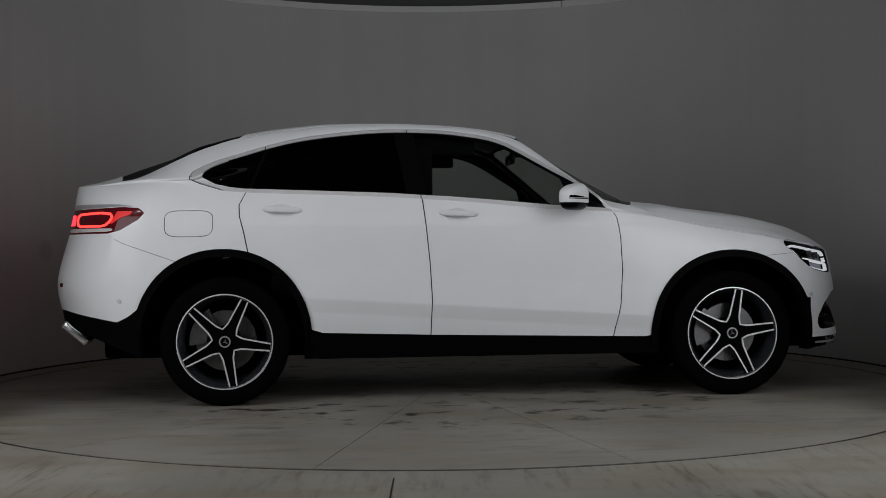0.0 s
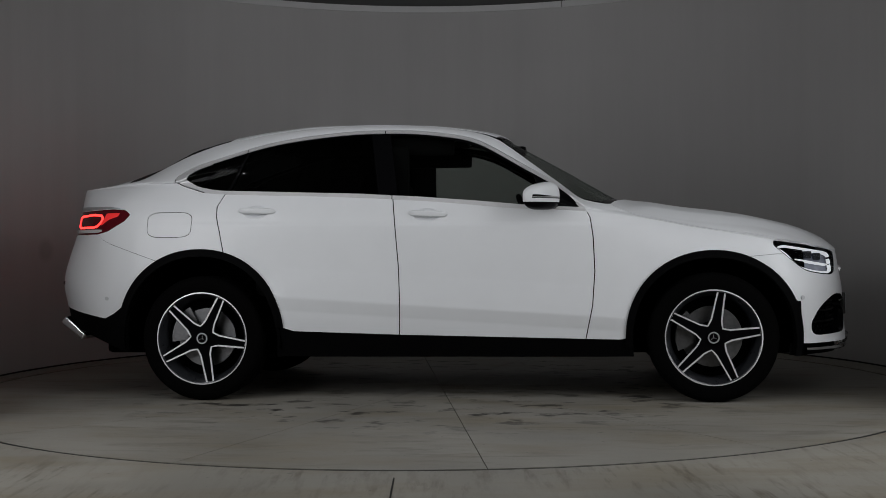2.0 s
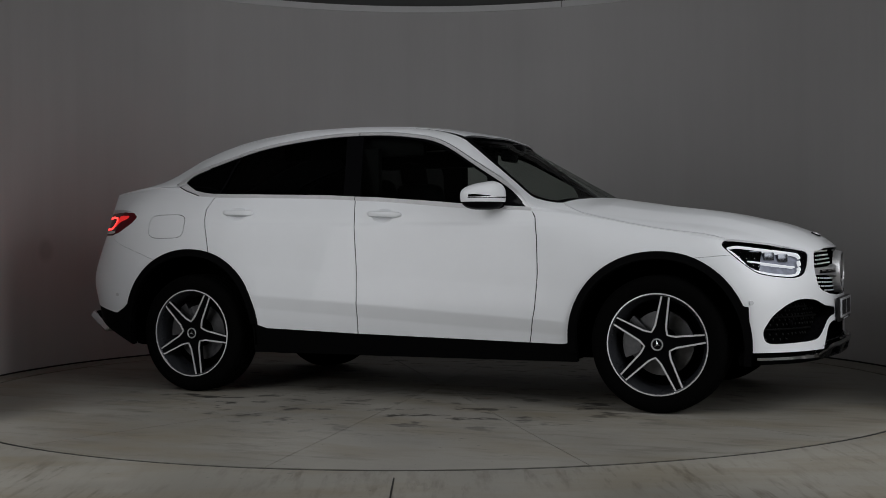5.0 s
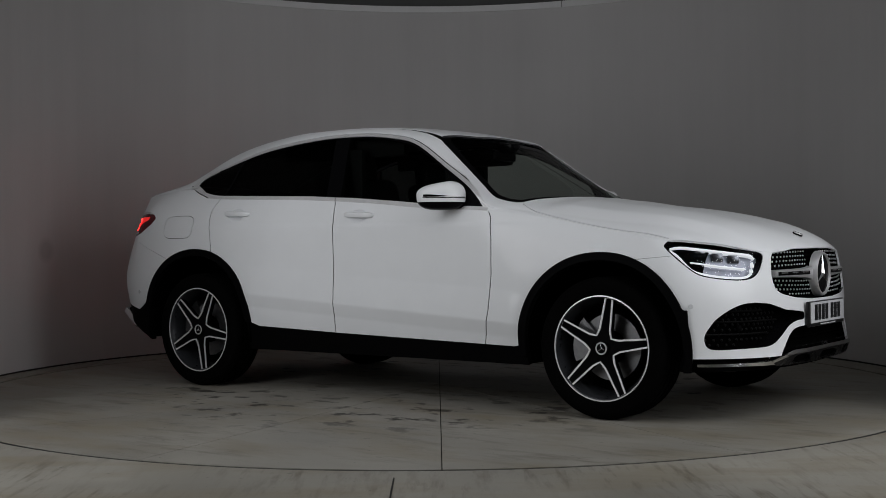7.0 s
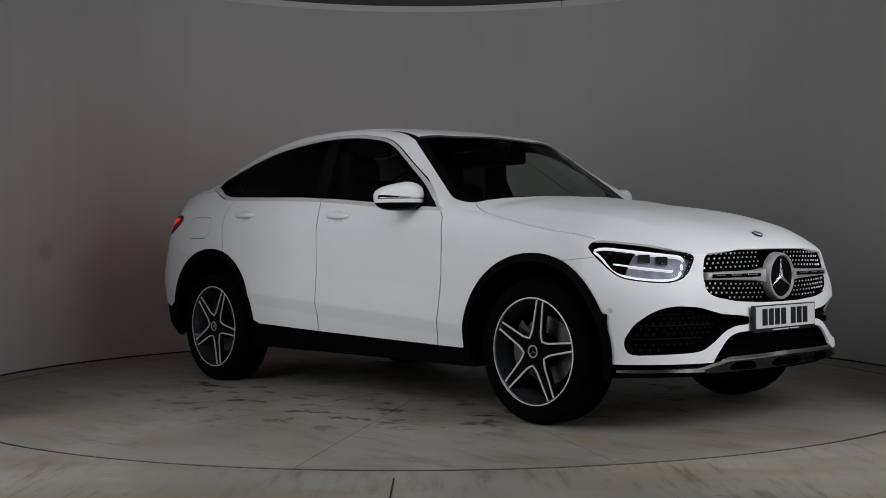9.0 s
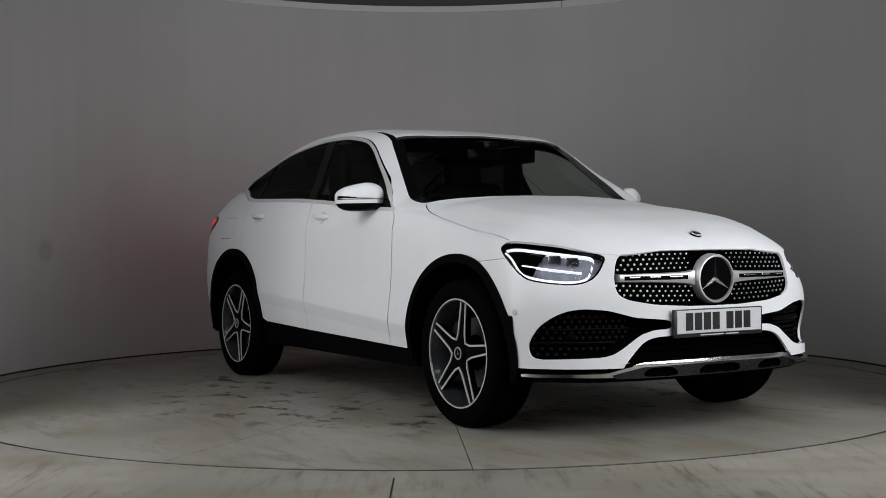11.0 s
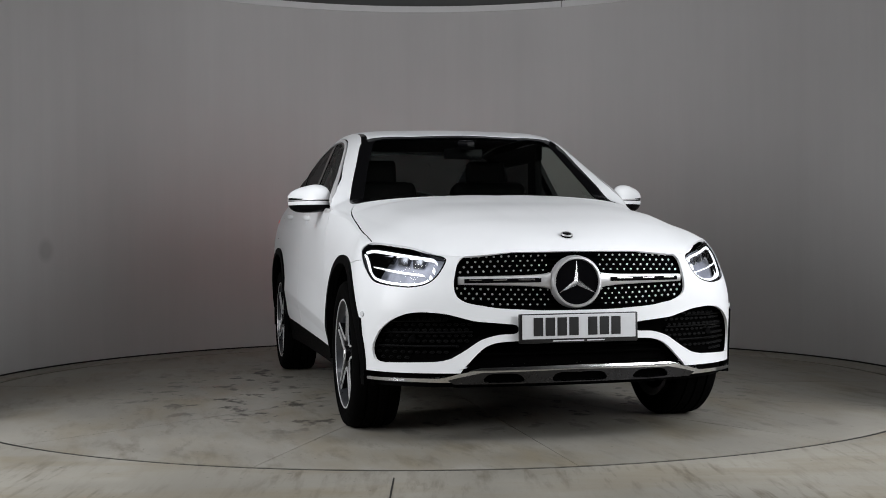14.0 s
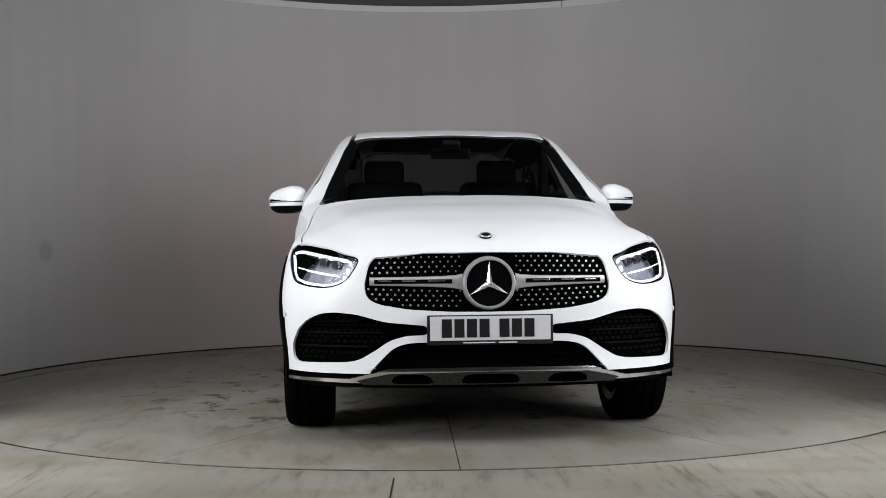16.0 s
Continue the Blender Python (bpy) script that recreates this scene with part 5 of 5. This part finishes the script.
# ---- cabin ----
bm = bmesh.new()
box(bm, .80, 0, .93, .42, 1.50, .22, 0.06)
box(bm, .62, -.37, 1.03, .16, .42, .10, 0.04)
part("dashboard", bm, CLOTH, car, "black dashboard", True)
bm = bmesh.new()
box(bm, -.4, 0, .42, 2.7, 1.5, .1, 0.02)
part("cabin_floor", bm, VOID, car, "black cabin floor")
for y in (-.37, .37):
    bm = bmesh.new()
    box(bm, -.06, y, .66, .52, .52, .18, 0.06)
    part("seat_cushion", bm, CLOTH, car, "black leather seat cushion", True)
    bm = bmesh.new()
    box(bm, -.42, y, .98, .16, .50, .62, 0.07, Matrix.Rotation(radians(-14), 4, "Y"), 3)
    part("seat_back", bm, CLOTH, car, "black leather seat back", True)
    bm = bmesh.new()
    box(bm, -.53, y, 1.345, .10, .26, .17, 0.045, Matrix.Rotation(radians(-8), 4, "Y"), 3)
    part("headrest", bm, CLOTH, car, "black leather headrest", True)
bm = bmesh.new()
box(bm, -1.15, 0, .92, .2, 1.3, .62, 0.08, Matrix.Rotation(radians(-18), 4, "Y"), 3)
box(bm, -.95, 0, .66, .5, 1.3, .18, 0.06)
part("rear_bench", bm, CLOTH, car, "black leather rear bench", True)
for y in (-.42, 0, .42):
    bm = bmesh.new()
    box(bm, -1.24, y, 1.18, .09, .24, .11, 0.04)
    part("headrest", bm, CLOTH, car, "black leather headrest", True)
bm = bmesh.new()
lathe(bm, [(.175 + .016 * math.cos(a), .016 * math.sin(a)) for a in np.linspace(0, 2 * math.pi, 11)], 36, "x")
box(bm, 0, 0, -.02, .03, .34, .05, 0.01)
bm.transform(Matrix.Translation((.42, -.37, 1.0)) @ Matrix.Rotation(radians(-22), 4, "Y"))
part("steering_wheel", bm, CLOTH, car, "black steering wheel", True)
bm = bmesh.new()
box(bm, .30, 0, 1.415, .03, .24, .065, 0.014)
box(bm, .345, 0, 1.46, .09, .11, .06, 0.02)
part("rear_view_mirror", bm, GLOSSBLACK, car, "black interior rear-view mirror", True)
bm = bmesh.new()
box(bm, -.45, 0, 1.53, .9, .86, .02, 0.005)
part("headliner", bm, CLOTH, car, "black roof lining")
for s in (1, -1):
    bm = bmesh.new()
    box(bm, -.48, s * .575, 1.455, .95, .05, .11, 0.02)
    box(bm, -.345, s * .655, 1.25, .17, .05, .40, 0.02)
    part("pillar_trim", bm, CLOTH, car, "black inner trim of roof rail and door pillar", True)

# ---- what moves ----
TURN = [(0.0, 5.52), (0.5, 2.40), (1.0, -0.67), (1.5, -3.66), (2.0, -6.58), (2.5, -9.52), (3.0, -12.48), (3.5, -15.44), (4.0, -18.38), (4.6, -21.88), (5.2, -25.37), (5.8, -28.83), (6.5, -32.88), (7.0, -35.82),
        (7.5, -38.75), (8.0, -41.68), (8.5, -44.61), (9.0, -47.54), (9.6, -51.03), (10.2, -54.51), (10.8, -57.99), (11.5, -62.04), (12.0, -64.94), (12.5, -67.84), (13.0, -70.73), (13.5, -73.63),
        (14.0, -76.54), (14.5, -79.44), (15.0, -82.17), (15.5, -84.33), (16.0, -85.83)]
CAR_AT = (0.1692, 0.0428)


def motions():
    walk(turntable, [(t, pose(0, 0, 0, rz=a)) for t, a in TURN])
    walk(car, [(t, pose(0, 0, 0, rz=a) @ pose(*CAR_AT, 0)) for t, a in TURN])


motions()
